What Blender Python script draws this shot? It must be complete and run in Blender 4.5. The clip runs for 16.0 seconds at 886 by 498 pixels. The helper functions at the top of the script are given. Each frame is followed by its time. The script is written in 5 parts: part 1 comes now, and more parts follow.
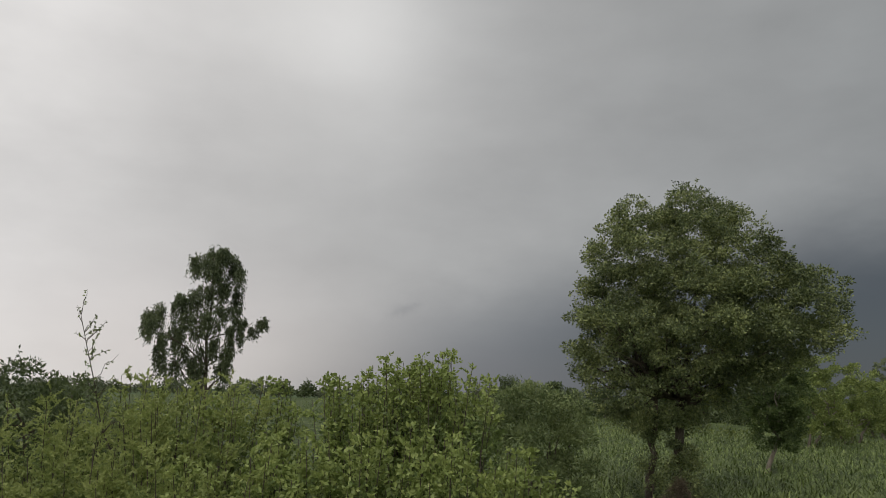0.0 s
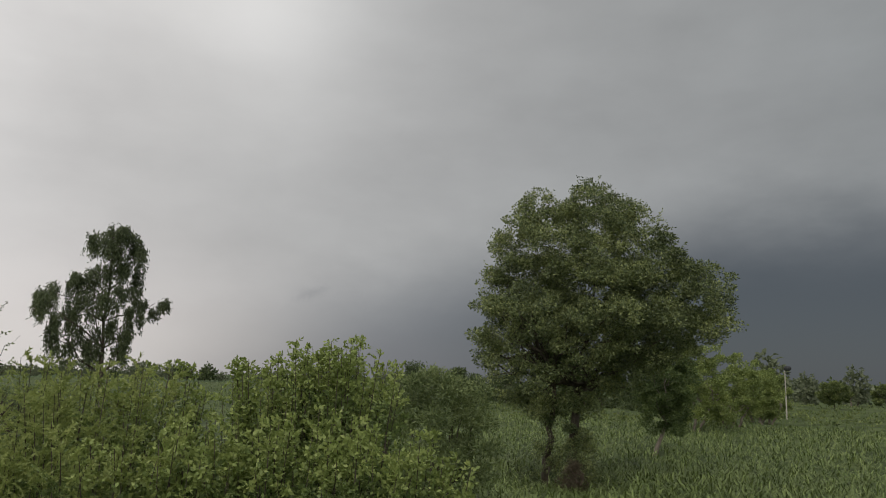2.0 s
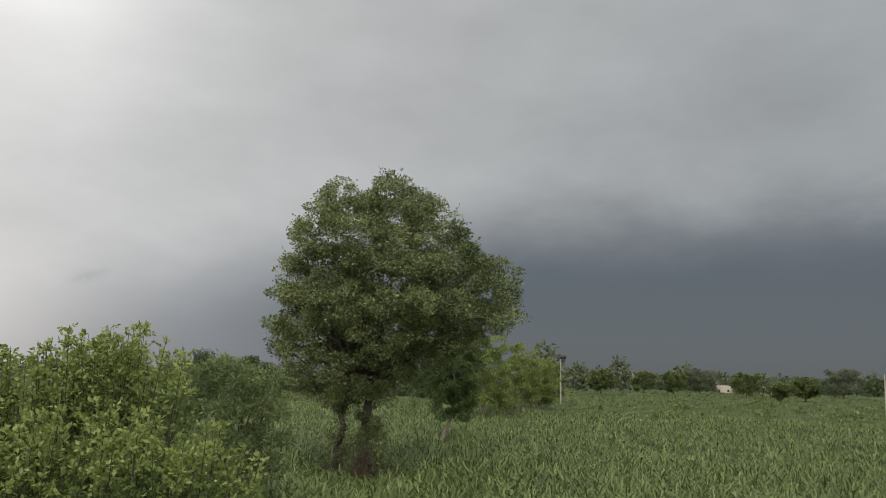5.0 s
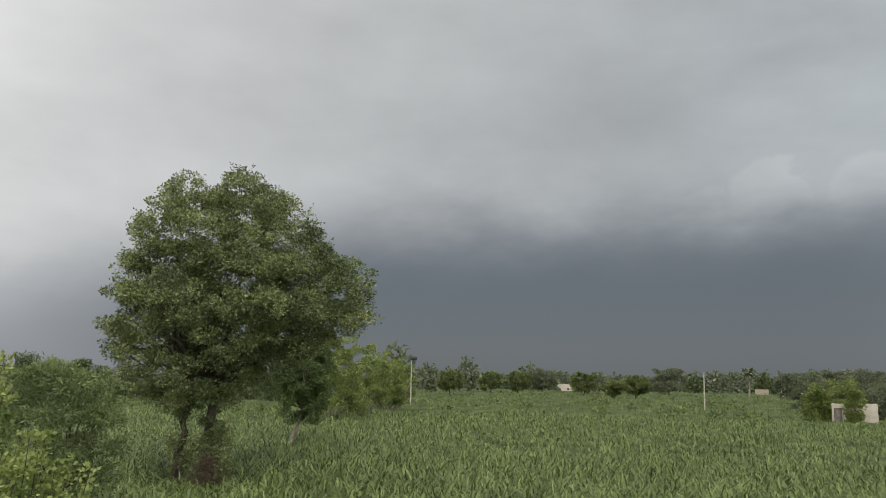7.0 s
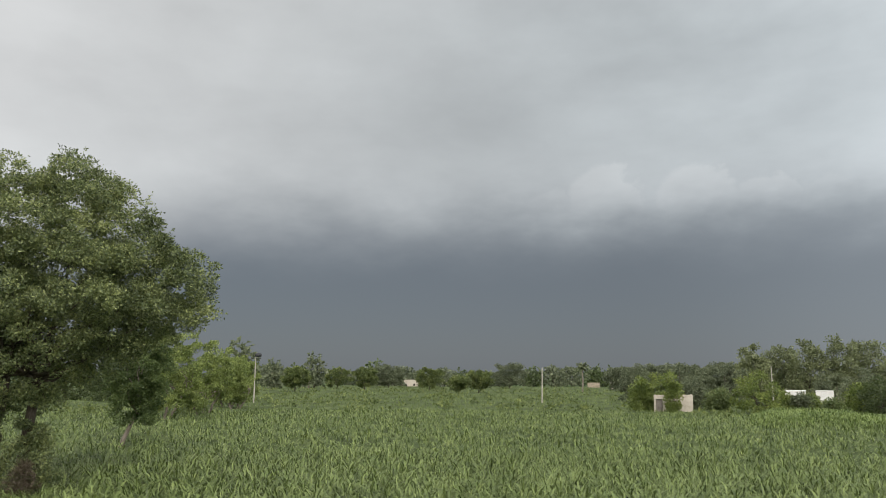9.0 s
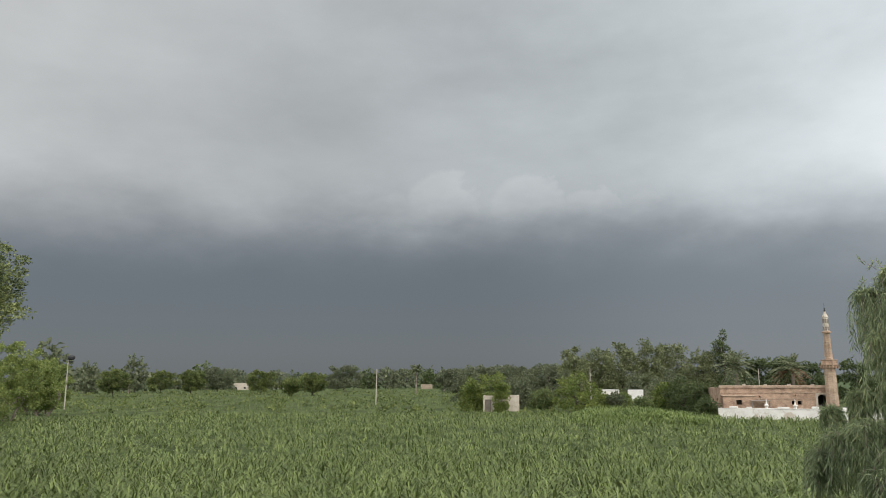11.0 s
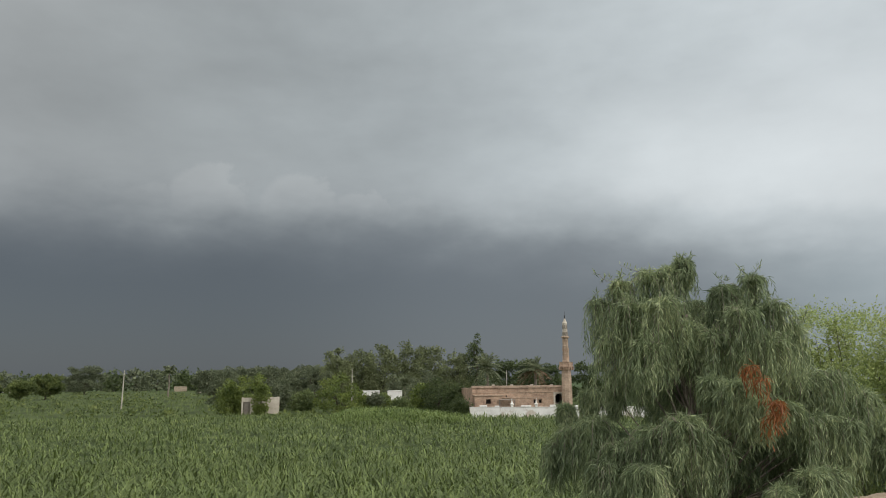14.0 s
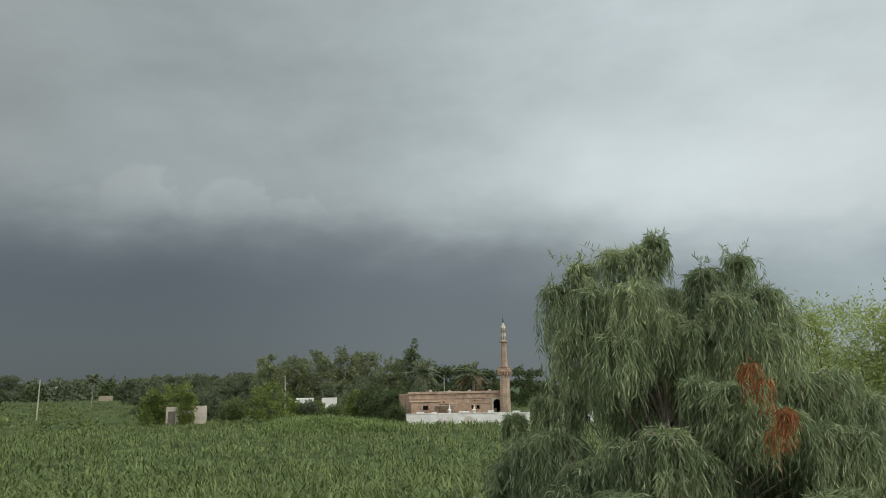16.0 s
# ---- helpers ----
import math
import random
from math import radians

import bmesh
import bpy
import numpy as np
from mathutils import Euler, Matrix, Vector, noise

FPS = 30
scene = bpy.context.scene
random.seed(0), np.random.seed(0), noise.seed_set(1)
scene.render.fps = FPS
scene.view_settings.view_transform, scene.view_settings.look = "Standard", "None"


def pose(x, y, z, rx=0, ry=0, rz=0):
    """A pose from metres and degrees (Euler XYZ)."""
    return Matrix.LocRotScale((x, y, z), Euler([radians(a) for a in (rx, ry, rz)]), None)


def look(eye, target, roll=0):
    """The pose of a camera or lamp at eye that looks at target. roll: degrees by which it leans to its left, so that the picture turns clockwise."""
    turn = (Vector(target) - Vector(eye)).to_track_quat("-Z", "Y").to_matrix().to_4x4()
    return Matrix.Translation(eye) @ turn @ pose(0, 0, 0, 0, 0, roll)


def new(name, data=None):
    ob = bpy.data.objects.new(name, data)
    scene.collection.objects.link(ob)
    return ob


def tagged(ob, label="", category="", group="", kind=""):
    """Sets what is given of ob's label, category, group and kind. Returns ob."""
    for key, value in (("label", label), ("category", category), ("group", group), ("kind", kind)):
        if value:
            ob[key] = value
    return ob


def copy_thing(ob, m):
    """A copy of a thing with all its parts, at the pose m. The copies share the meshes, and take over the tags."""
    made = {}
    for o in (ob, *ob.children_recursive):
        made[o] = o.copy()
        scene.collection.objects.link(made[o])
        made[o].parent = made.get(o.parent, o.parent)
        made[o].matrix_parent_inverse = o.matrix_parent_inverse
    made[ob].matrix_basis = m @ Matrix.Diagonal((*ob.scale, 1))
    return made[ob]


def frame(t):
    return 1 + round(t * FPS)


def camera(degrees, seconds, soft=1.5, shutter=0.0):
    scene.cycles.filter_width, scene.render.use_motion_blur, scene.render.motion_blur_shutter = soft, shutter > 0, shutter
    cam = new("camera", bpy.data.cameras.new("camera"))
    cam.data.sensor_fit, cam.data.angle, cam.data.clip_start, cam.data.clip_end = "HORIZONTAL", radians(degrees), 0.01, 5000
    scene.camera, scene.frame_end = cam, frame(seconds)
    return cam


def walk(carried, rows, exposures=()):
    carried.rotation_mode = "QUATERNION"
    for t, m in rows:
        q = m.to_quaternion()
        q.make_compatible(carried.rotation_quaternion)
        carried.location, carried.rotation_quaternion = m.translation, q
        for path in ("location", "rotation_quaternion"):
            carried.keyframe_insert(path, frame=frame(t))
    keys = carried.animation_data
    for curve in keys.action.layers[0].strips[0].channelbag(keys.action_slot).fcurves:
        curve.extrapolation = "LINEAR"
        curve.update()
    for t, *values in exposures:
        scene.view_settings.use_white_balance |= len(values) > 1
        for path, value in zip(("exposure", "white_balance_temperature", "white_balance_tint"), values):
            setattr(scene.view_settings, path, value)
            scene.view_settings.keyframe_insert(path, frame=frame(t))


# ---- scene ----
# A flat mud roof looks over a green fodder field, trees and a village mosque under a storm sky.
cam = camera(61.2, 16.0, soft=0.9)
PATH = [
    (0.0, pose(0.050, 0.450, 5.200, 100.898, -1.332, -0.050)),
    (0.5, pose(0.000, 0.000, 5.200, 100.134, -1.533, -0.257)),
    (1.0, pose(0.000, 0.000, 5.200, 100.064, -1.810, -1.894)),
    (1.5, pose(0.000, 0.000, 5.200, 100.159, -1.668, -5.118)),
    (2.0, pose(0.000, 0.000, 5.200, 99.984, -1.776, -7.187)),
    (2.5, pose(0.000, 0.000, 5.200, 99.717, -1.664, -9.485)),
    (3.0, pose(0.000, 0.000, 5.200, 99.486, -1.577, -12.203)),
    (3.5, pose(0.000, 0.000, 5.200, 99.706, -1.561, -15.188)),
    (4.0, pose(0.000, 0.000, 5.200, 99.749, -1.518, -17.714)),
    (6.5, pose(0.000, 0.000, 5.200, 99.732, -1.152, -30.765)),
    (7.0, pose(0.000, 0.000, 5.200, 99.928, -0.879, -33.803)),
    (7.5, pose(0.000, 0.000, 5.200, 99.968, -1.121, -36.817)),
    (8.0, pose(0.000, 0.000, 5.200, 99.934, -1.017, -39.761)),
    (8.5, pose(0.000, 0.000, 5.200, 99.836, -0.616, -42.011)),
    (9.0, pose(0.000, 0.000, 5.200, 99.757, -0.277, -45.308)),
    (9.5, pose(0.000, 0.000, 5.200, 99.809, -0.332, -48.664)),
    (12.0, pose(0.000, 0.000, 5.200, 100.212, 0.730, -63.486)),
    (12.5, pose(0.000, 0.000, 5.200, 100.527, 0.795, -66.429)),
    (13.0, pose(0.000, 0.000, 5.200, 100.804, 0.368, -69.532)),
    (13.5, pose(0.000, 0.000, 5.200, 100.493, 0.240, -72.661)),
    (14.0, pose(0.000, 0.000, 5.200, 99.955, 0.364, -75.519)),
    (14.5, pose(0.000, 0.000, 5.200, 99.723, 1.079, -78.486)),
    (15.0, pose(0.000, 0.000, 5.200, 99.045, 1.638, -80.187)),
    (15.2, pose(0.000, 0.000, 5.200, 98.560, 1.630, -80.730)),
    (15.5, pose(1.060, 0.140, 5.200, 99.209, 1.602, -81.100)),
    (16.0, pose(2.325, 0.371, 5.200, 100.349, 0.949, -80.200)),
]
EXPOSURES = [
    (0.0, -0.30, 6500, 10), (2.0, -0.26, 6500, 10), (3.0, -0.06, 6500, 10), (4.0, 0.08, 6500, 10), (7.0, 0.42, 6500, 10), (9.5, 0.66, 6500, 10),
    (12.0, 0.35, 6500, 10), (13.5, 0.18, 6500, 10), (15.0, 0.1, 6350, 4), (16.0, 0.1, 6350, 4),
]
walk(cam, PATH, EXPOSURES)

# ---- world and light ----
world = bpy.data.worlds.new("storm_sky")
scene.world = world
world.use_nodes = True
WT = world.node_tree
WT.nodes.clear()


def wnode(kind, **settings):
    n = WT.nodes.new(kind)
    for key, value in settings.items():
        setattr(n, key, value)
    return n


def wm(op, a, b=None, c=None, clamp=False):
    """A math node of the sky, with sockets or numbers as inputs."""
    n = wnode("ShaderNodeMath", operation=op, use_clamp=clamp)
    for i, v in enumerate((a, b, c)):
        if v is None:
            continue
        if isinstance(v, (int, float)):
            n.inputs[i].default_value = v
        else:
            WT.links.new(v, n.inputs[i])
    return n.outputs[0]


def wstep(x, lo, hi):
    """Smooth 0 to 1 while x goes from lo to hi."""
    n = wnode("ShaderNodeMapRange", interpolation_type="SMOOTHERSTEP")
    for i, v in enumerate((x, lo, hi)):
        if isinstance(v, (int, float)):
            n.inputs[i].default_value = v
        else:
            WT.links.new(v, n.inputs[i])
    n.inputs[3].default_value, n.inputs[4].default_value = 0.0, 1.0
    return n.outputs[0]


def wbump(az, el, a0, e0, ra, re):
    """A soft round swelling of cloud light, 1 at its middle."""
    u = wm("DIVIDE", wm("SUBTRACT", az, a0), ra)
    v = wm("DIVIDE", wm("SUBTRACT", el, e0), re)
    return wm("EXPONENT", wm("MULTIPLY", wm("ADD", wm("MULTIPLY", u, u), wm("MULTIPLY", v, v)), -1.0))


def wmix(fac, a, b):
    n = wnode("ShaderNodeMix", data_type="RGBA")
    n.clamp_factor = True
    for i, v in ((0, fac), (6, a), (7, b)):
        if isinstance(v, (int, float)):
            n.inputs[i].default_value = v
        elif isinstance(v, tuple):
            n.inputs[i].default_value = (*v, 1)
        else:
            WT.links.new(v, n.inputs[i])
    return n.outputs[2]


def wramp(x, stops):
    n = wnode("ShaderNodeValToRGB")
    n.color_ramp.interpolation = "B_SPLINE"
    els = n.color_ramp.elements
    while len(els) < len(stops):
        els.new(0.5)
    for e, (p, c) in zip(els, stops):
        e.position, e.color = p, (*c, 1)
    WT.links.new(x, n.inputs[0])
    return n.outputs[0]


coord = wnode("ShaderNodeTexCoord").outputs["Generated"]
sep = wnode("ShaderNodeSeparateXYZ")
WT.links.new(coord, sep.inputs[0])
EL = wm("MULTIPLY", wm("ARCSINE", sep.outputs[2]), 57.2958)
AZ = wm("MULTIPLY", wm("ARCTAN2", sep.outputs[0], sep.outputs[1]), 57.2958)


def wnoise(scale, detail, stretch, rough=0.5, seed=0.0):
    mp = wnode("ShaderNodeMapping")
    mp.inputs["Scale"].default_value = stretch
    mp.inputs["Location"].default_value = (seed, seed * 0.7, seed * 1.3)
    WT.links.new(coord, mp.inputs[0])
    n = wnode("ShaderNodeTexNoise")
    n.inputs["Scale"].default_value = scale
    n.inputs["Detail"].default_value = detail
    n.inputs["Roughness"].default_value = rough
    WT.links.new(mp.outputs[0], n.inputs["Vector"])
    return wm("SUBTRACT", n.outputs[0], 0.5)


n_big = wnoise(2.2, 3, (1, 1, 2.2), 0.5, 3.1)
n_mid = wnoise(6.0, 4, (1, 1, 2.4), 0.55, 7.7)
n_fine = wnoise(22.0, 5, (1, 1, 1.5), 0.55, 1.9)
EW = wm("ADD", EL, wm("ADD", wm("MULTIPLY", n_mid, 3.2), wm("MULTIPLY", n_fine, 0.5)))
AW = wm("ADD", AZ, wm("MULTIPLY", n_mid, 7.0))

# the high cloud deck, bright towards the hidden sun and paler again to the south east
deck = wramp(wm("DIVIDE", wm("ADD", AW, 60.0), 240.0, None, True), [
    (0.00, (0.96, 0.935, 0.91)), (0.12, (0.92, 0.895, 0.875)), (0.19, (0.60, 0.590, 0.575)), (0.25, (0.480, 0.478, 0.470)),
    (0.32, (0.415, 0.420, 0.416)), (0.44, (0.282, 0.296, 0.298)), (0.54, (0.306, 0.330, 0.338)),
    (0.68, (0.50, 0.54, 0.56)), (1.00, (0.62, 0.63, 0.64))])
light = wm("ADD", 1.0, wm("ADD", wm("MULTIPLY", n_big, 0.45), wm("ADD", wm("MULTIPLY", n_mid, 0.32), wm("MULTIPLY", n_fine, 0.07))))
light = wm("ADD", light, wm("MULTIPLY", wbump(AZ, EL, -7.0, 27.0, 8.0, 7.0), 0.46))
light = wm("ADD", light, wm("MULTIPLY", wbump(AZ, EL, 94.0, 15.0, 13.0, 4.0), 0.25))
light = wm("ADD", light, wm("MULTIPLY", wstep(EL, 14.0, 60.0), 0.45))
vm = wnode("ShaderNodeVectorMath", operation="SCALE")
WT.links.new(deck, vm.inputs[0])
WT.links.new(light, vm.inputs["Scale"])
colour = vm.outputs[0]

# the pale shelf with three cumulus heads above the storm's edge
shelf = wm("MULTIPLY", wbump(AW, EW, 64.0, 13.8, 24.0, 2.4), 0.09)
colour = wmix(shelf, colour, (0.62, 0.63, 0.64))
n_head = wnoise(13.0, 4, (1, 1, 1), 0.5, 4.4)
n_puff = wnoise(40.0, 5, (1, 1, 1.2), 0.6, 9.2)
AH = wm("ADD", AZ, wm("ADD", wm("ADD", wm("MULTIPLY", n_fine, 1.6), wm("MULTIPLY", n_puff, 1.8)), wm("MULTIPLY", n_head, 1.7)))
EH = wm("ADD", EL, wm("ADD", wm("ADD", wm("MULTIPLY", n_fine, 1.5), wm("MULTIPLY", n_puff, 1.8)), wm("MULTIPLY", n_head, 1.7)))
heads = 0.0
for a0, e0, r in ((57.7, 12.9, 3.4), (64.5, 13.0, 3.2), (69.2, 12.5, 2.5), (53.5, 12.0, 2.4), (73.2, 11.9, 2.2)):
    u = wm("SUBTRACT", AH, a0)
    v = wm("MULTIPLY", wm("SUBTRACT", EH, e0), 1.1)
    dist = wm("SQRT", wm("ADD", wm("MULTIPLY", u, u), wm("MULTIPLY", v, v)))
    heads = wm("MAXIMUM", wm("MULTIPLY", wstep(dist, r * 1.0, r * 0.76), 0.5 if r < 2.45 else 1.0), heads)
heads = wm("MULTIPLY", heads, wstep(EL, 10.8, 15.2))
colour = wmix(wm("MULTIPLY", heads, 0.14), colour, (0.62, 0.62, 0.61))

# the bright bank over the south east, with a ragged foot
foot_line = wm("ADD", wm("ADD", 20.4, wm("MULTIPLY", AZ, -0.088)), wm("ADD", wm("MULTIPLY", n_head, 3.2), wm("MULTIPLY", n_puff, 1.2)))
bank = wstep(EL, wm("SUBTRACT", foot_line, 1.0), wm("ADD", foot_line, 1.4))
bank = wm("MULTIPLY", bank, wm("MULTIPLY", wstep(AW, 80.0, 96.0), wstep(EL, 25.0, 14.0)))
colour = wmix(wm("MULTIPLY", bank, 0.32), colour, (0.72, 0.735, 0.74))

# the dark rain curtain under it
edge = wm("MINIMUM", wm("ADD", 7.0, wm("MULTIPLY", AW, 0.23)), 13.3)
edge = wm("ADD", edge, wm("MULTIPLY", wstep(AZ, 66.0, 112.0), -3.4))
ES = wm("ADD", EW, wm("ADD", wm("MULTIPLY", n_head, 2.2), wm("MULTIPLY", n_puff, 0.8)))
crisp = wm("MULTIPLY", wstep(AZ, 35.0, 65.0), 0.22)
soft_fall = wstep(EW, wm("ADD", edge, 4.4), wm("SUBTRACT", edge, 7.2))
sharp_fall = wstep(ES, wm("ADD", edge, 1.0), wm("SUBTRACT", edge, 3.4))
rain = wm("ADD", wm("MULTIPLY", soft_fall, wm("SUBTRACT", 1.0, crisp)), wm("MULTIPLY", sharp_fall, crisp))
rain = wm("MULTIPLY", rain, wstep(AW, -22.0, 5.0))
rain = wm("MULTIPLY", rain, wm("SUBTRACT", 1.0, wm("MULTIPLY", wstep(AZ, 78.0, 150.0), 0.85)))
curtain = wmix(wstep(AZ, -6.0, 27.0), (0.195, 0.206, 0.230), (0.089, 0.100, 0.113))
curtain = wmix(wstep(AZ, 56.0, 84.0), curtain, (0.132, 0.147, 0.163))
curtain = wmix(wstep(AZ, 86.0, 116.0), curtain, (0.20, 0.245, 0.275))
colour = wmix(rain, colour, curtain)
# a torn dark wisp low in the west
AWI = wm("ADD", AZ, wm("MULTIPLY", n_puff, 2.4))
EWI = wm("ADD", wm("ADD", EL, wm("MULTIPLY", n_puff, 1.4)), wm("MULTIPLY", AZ, -0.25))
wisp = wm("MULTIPLY", wbump(AWI, EWI, -3.2, 6.9, 1.1, 0.40), 0.26)
colour = wmix(wisp, colour, (0.16, 0.17, 0.19))
# a warm gap over the western horizon
warm = wm("MULTIPLY", wbump(AZ, EL, -20.0, 3.0, 15.0, 6.0), 0.30)
colour = wmix(warm, colour, (0.86, 0.75, 0.72))

clear = wnode("ShaderNodeTexSky", sky_type="NISHITA", sun_disc=False)
clear.sun_elevation, clear.sun_rotation = radians(48), radians(195)
SKY_STRENGTH = 1.0
clear_weight = wnode("ShaderNodeVectorMath", operation="SCALE")
WT.links.new(clear.outputs[0], clear_weight.inputs[0])
clear_weight.inputs["Scale"].default_value = 0.10
sky = wmix(0.95, clear_weight.outputs[0], colour)
bg = wnode("ShaderNodeBackground")
bg.inputs["Strength"].default_value = SKY_STRENGTH
out = wnode("ShaderNodeOutputWorld")
WT.links.new(sky, bg.inputs["Color"])
WT.links.new(bg.outputs[0], out.inputs["Surface"])

sun_data = bpy.data.lights.new("sun", "SUN")
sun_data.energy, sun_data.angle, sun_data.color = 1.5, radians(35), (1.0, 0.94, 0.86)
sun = new("sun", sun_data)
sun.matrix_world = look((-17.3, -64.7, 74.3), (0, 0, 0))

# ---- materials ----


def material(name):
    mat = bpy.data.materials.new(name)
    mat.use_nodes = True
    nt = mat.node_tree
    nt.nodes.clear()
    return mat, nt


def node(nt, kind, inputs=(), **settings):
    n = nt.nodes.new(kind)
    for key, value in settings.items():
        setattr(n, key, value)
    for key, value in dict(inputs).items():
        if isinstance(value, bpy.types.NodeSocket):
            nt.links.new(value, n.inputs[key])
        else:
            n.inputs[key].default_value = value
    return n


def ramp(nt, fac, stops):
    n = node(nt, "ShaderNodeValToRGB", {0: fac})
    els = n.color_ramp.elements
    while len(els) < len(stops):
        els.new(0.5)
    for e, (p, c) in zip(els, stops):
        e.position, e.color = p, (*c, 1)
    return n.outputs[0]


def leaf_material(name, dark, mid, bright, dry=None, patch=0.35, gloss=0.5, through_light=0.38):
    """Leaves: each one its own green, drifting in patches over the crown, some light passing through."""
    mat, nt = material(name)
    isle = node(nt, "ShaderNodeNewGeometry").outputs["Random Per Island"]
    co = node(nt, "ShaderNodeTexCoord").outputs["Object"]
    drift = node(nt, "ShaderNodeTexNoise", {"Vector": co, "Scale": patch, "Detail": 3.0}).outputs[0]
    f = node(nt, "ShaderNodeMath", {0: isle, 1: 0.55}, operation="MULTIPLY").outputs[0]
    d = node(nt, "ShaderNodeMapRange", {0: drift, 1: 0.3, 2: 0.7, 3: 0.0, 4: 0.45}).outputs[0]
    s = node(nt, "ShaderNodeMath", {0: f, 1: d}, operation="ADD").outputs[0]
    stops = [(0.05, dark), (0.5, mid), (0.92, bright)]
    if dry:
        stops.append((0.985, dry))
    col = ramp(nt, s, stops)
    bs = node(nt, "ShaderNodeBsdfPrincipled", {"Base Color": col, "Roughness": gloss, "Specular IOR Level": 0.35})
    tr = node(nt, "ShaderNodeBsdfTranslucent", {"Color": col})
    mx = node(nt, "ShaderNodeMixShader", {0: through_light, 1: bs.outputs[0], 2: tr.outputs[0]})
    o = node(nt, "ShaderNodeOutputMaterial", {"Surface": mx.outputs[0]})
    return mat


def rough_material(name, stops, scale=3.0, fine=40.0, bump=0.3, rough=0.9, stretch=(1, 1, 1), wear=None):
    """Earth, plaster, bark, concrete: two scales of colour, and relief."""
    mat, nt = material(name)
    co = node(nt, "ShaderNodeTexCoord").outputs["Object"]
    mp = node(nt, "ShaderNodeMapping", {"Vector": co, "Scale": stretch}).outputs[0]
    a = node(nt, "ShaderNodeTexNoise", {"Vector": mp, "Scale": scale, "Detail": 5.0, "Roughness": 0.6}).outputs[0]
    b = node(nt, "ShaderNodeTexNoise", {"Vector": mp, "Scale": fine, "Detail": 6.0, "Roughness": 0.65}).outputs[0]
    s = node(nt, "ShaderNodeMath", {0: node(nt, "ShaderNodeMath", {0: a, 1: 0.65}, operation="MULTIPLY").outputs[0],
                                    1: node(nt, "ShaderNodeMath", {0: b, 1: 0.35}, operation="MULTIPLY").outputs[0]}, operation="ADD").outputs[0]
    s = node(nt, "ShaderNodeMapRange", {0: s, 1: 0.3, 2: 0.7}).outputs[0]
    col = ramp(nt, s, stops)
    if wear:
        w = node(nt, "ShaderNodeTexNoise", {"Vector": mp, "Scale": scale * 0.45, "Detail": 7.0, "Roughness": 0.7}).outputs[0]
        w = node(nt, "ShaderNodeMapRange", {0: w, 1: 0.55, 2: 0.63}).outputs[0]
        n = node(nt, "ShaderNodeMix", {0: w, 6: col, 7: (*wear, 1)}, data_type="RGBA")
        col = n.outputs[2]
    bp = node(nt, "ShaderNodeBump", {"Strength": bump, "Distance": 0.05, "Height": s}).outputs[0]
    bs = node(nt, "ShaderNodeBsdfPrincipled", {"Base Color": col, "Roughness": rough, "Specular IOR Level": 0.2, "Normal": bp})
    node(nt, "ShaderNodeOutputMaterial", {"Surface": bs.outputs[0]})
    return mat


def brick_material(name, a, b, mortar, width=0.24, height=0.075):
    """Small fired bricks far off, weathered in large stains."""
    mat, nt = material(name)
    co = node(nt, "ShaderNodeTexCoord").outputs["Object"]
    sp = node(nt, "ShaderNodeSeparateXYZ", {0: co})
    along = node(nt, "ShaderNodeMath", {0: sp.outputs[0], 1: sp.outputs[1]}, operation="ADD").outputs[0]
    uv = node(nt, "ShaderNodeCombineXYZ", {0: along, 1: sp.outputs[2]}).outputs[0]
    br = node(nt, "ShaderNodeTexBrick", {"Vector": uv, "Color1": (*a, 1), "Color2": (*b, 1), "Mortar": (*mortar, 1), "Scale": 1.0,
                                         "Mortar Size": 0.008, "Brick Width": width, "Row Height": height})
    st = node(nt, "ShaderNodeTexNoise", {"Vector": co, "Scale": 1.1, "Detail": 8.0, "Roughness": 0.72}).outputs[0]
    tone = ramp(nt, st, [(0.36, (0.60, 0.56, 0.54)), (0.50, (0.94, 0.92, 0.90)), (0.64, (1.20, 1.16, 1.12))])
    mx = node(nt, "ShaderNodeMix", {0: 1.0, 6: br.outputs[0], 7: tone}, data_type="RGBA", blend_type="MULTIPLY")
    bp = node(nt, "ShaderNodeBump", {"Strength": 0.5, "Distance": 0.01, "Height": br.outputs[1]}, invert=True).outputs[0]
    bs = node(nt, "ShaderNodeBsdfPrincipled", {"Base Color": mx.outputs[2], "Roughness": 0.9, "Normal": bp})
    node(nt, "ShaderNodeOutputMaterial", {"Surface": bs.outputs[0]})
    return mat


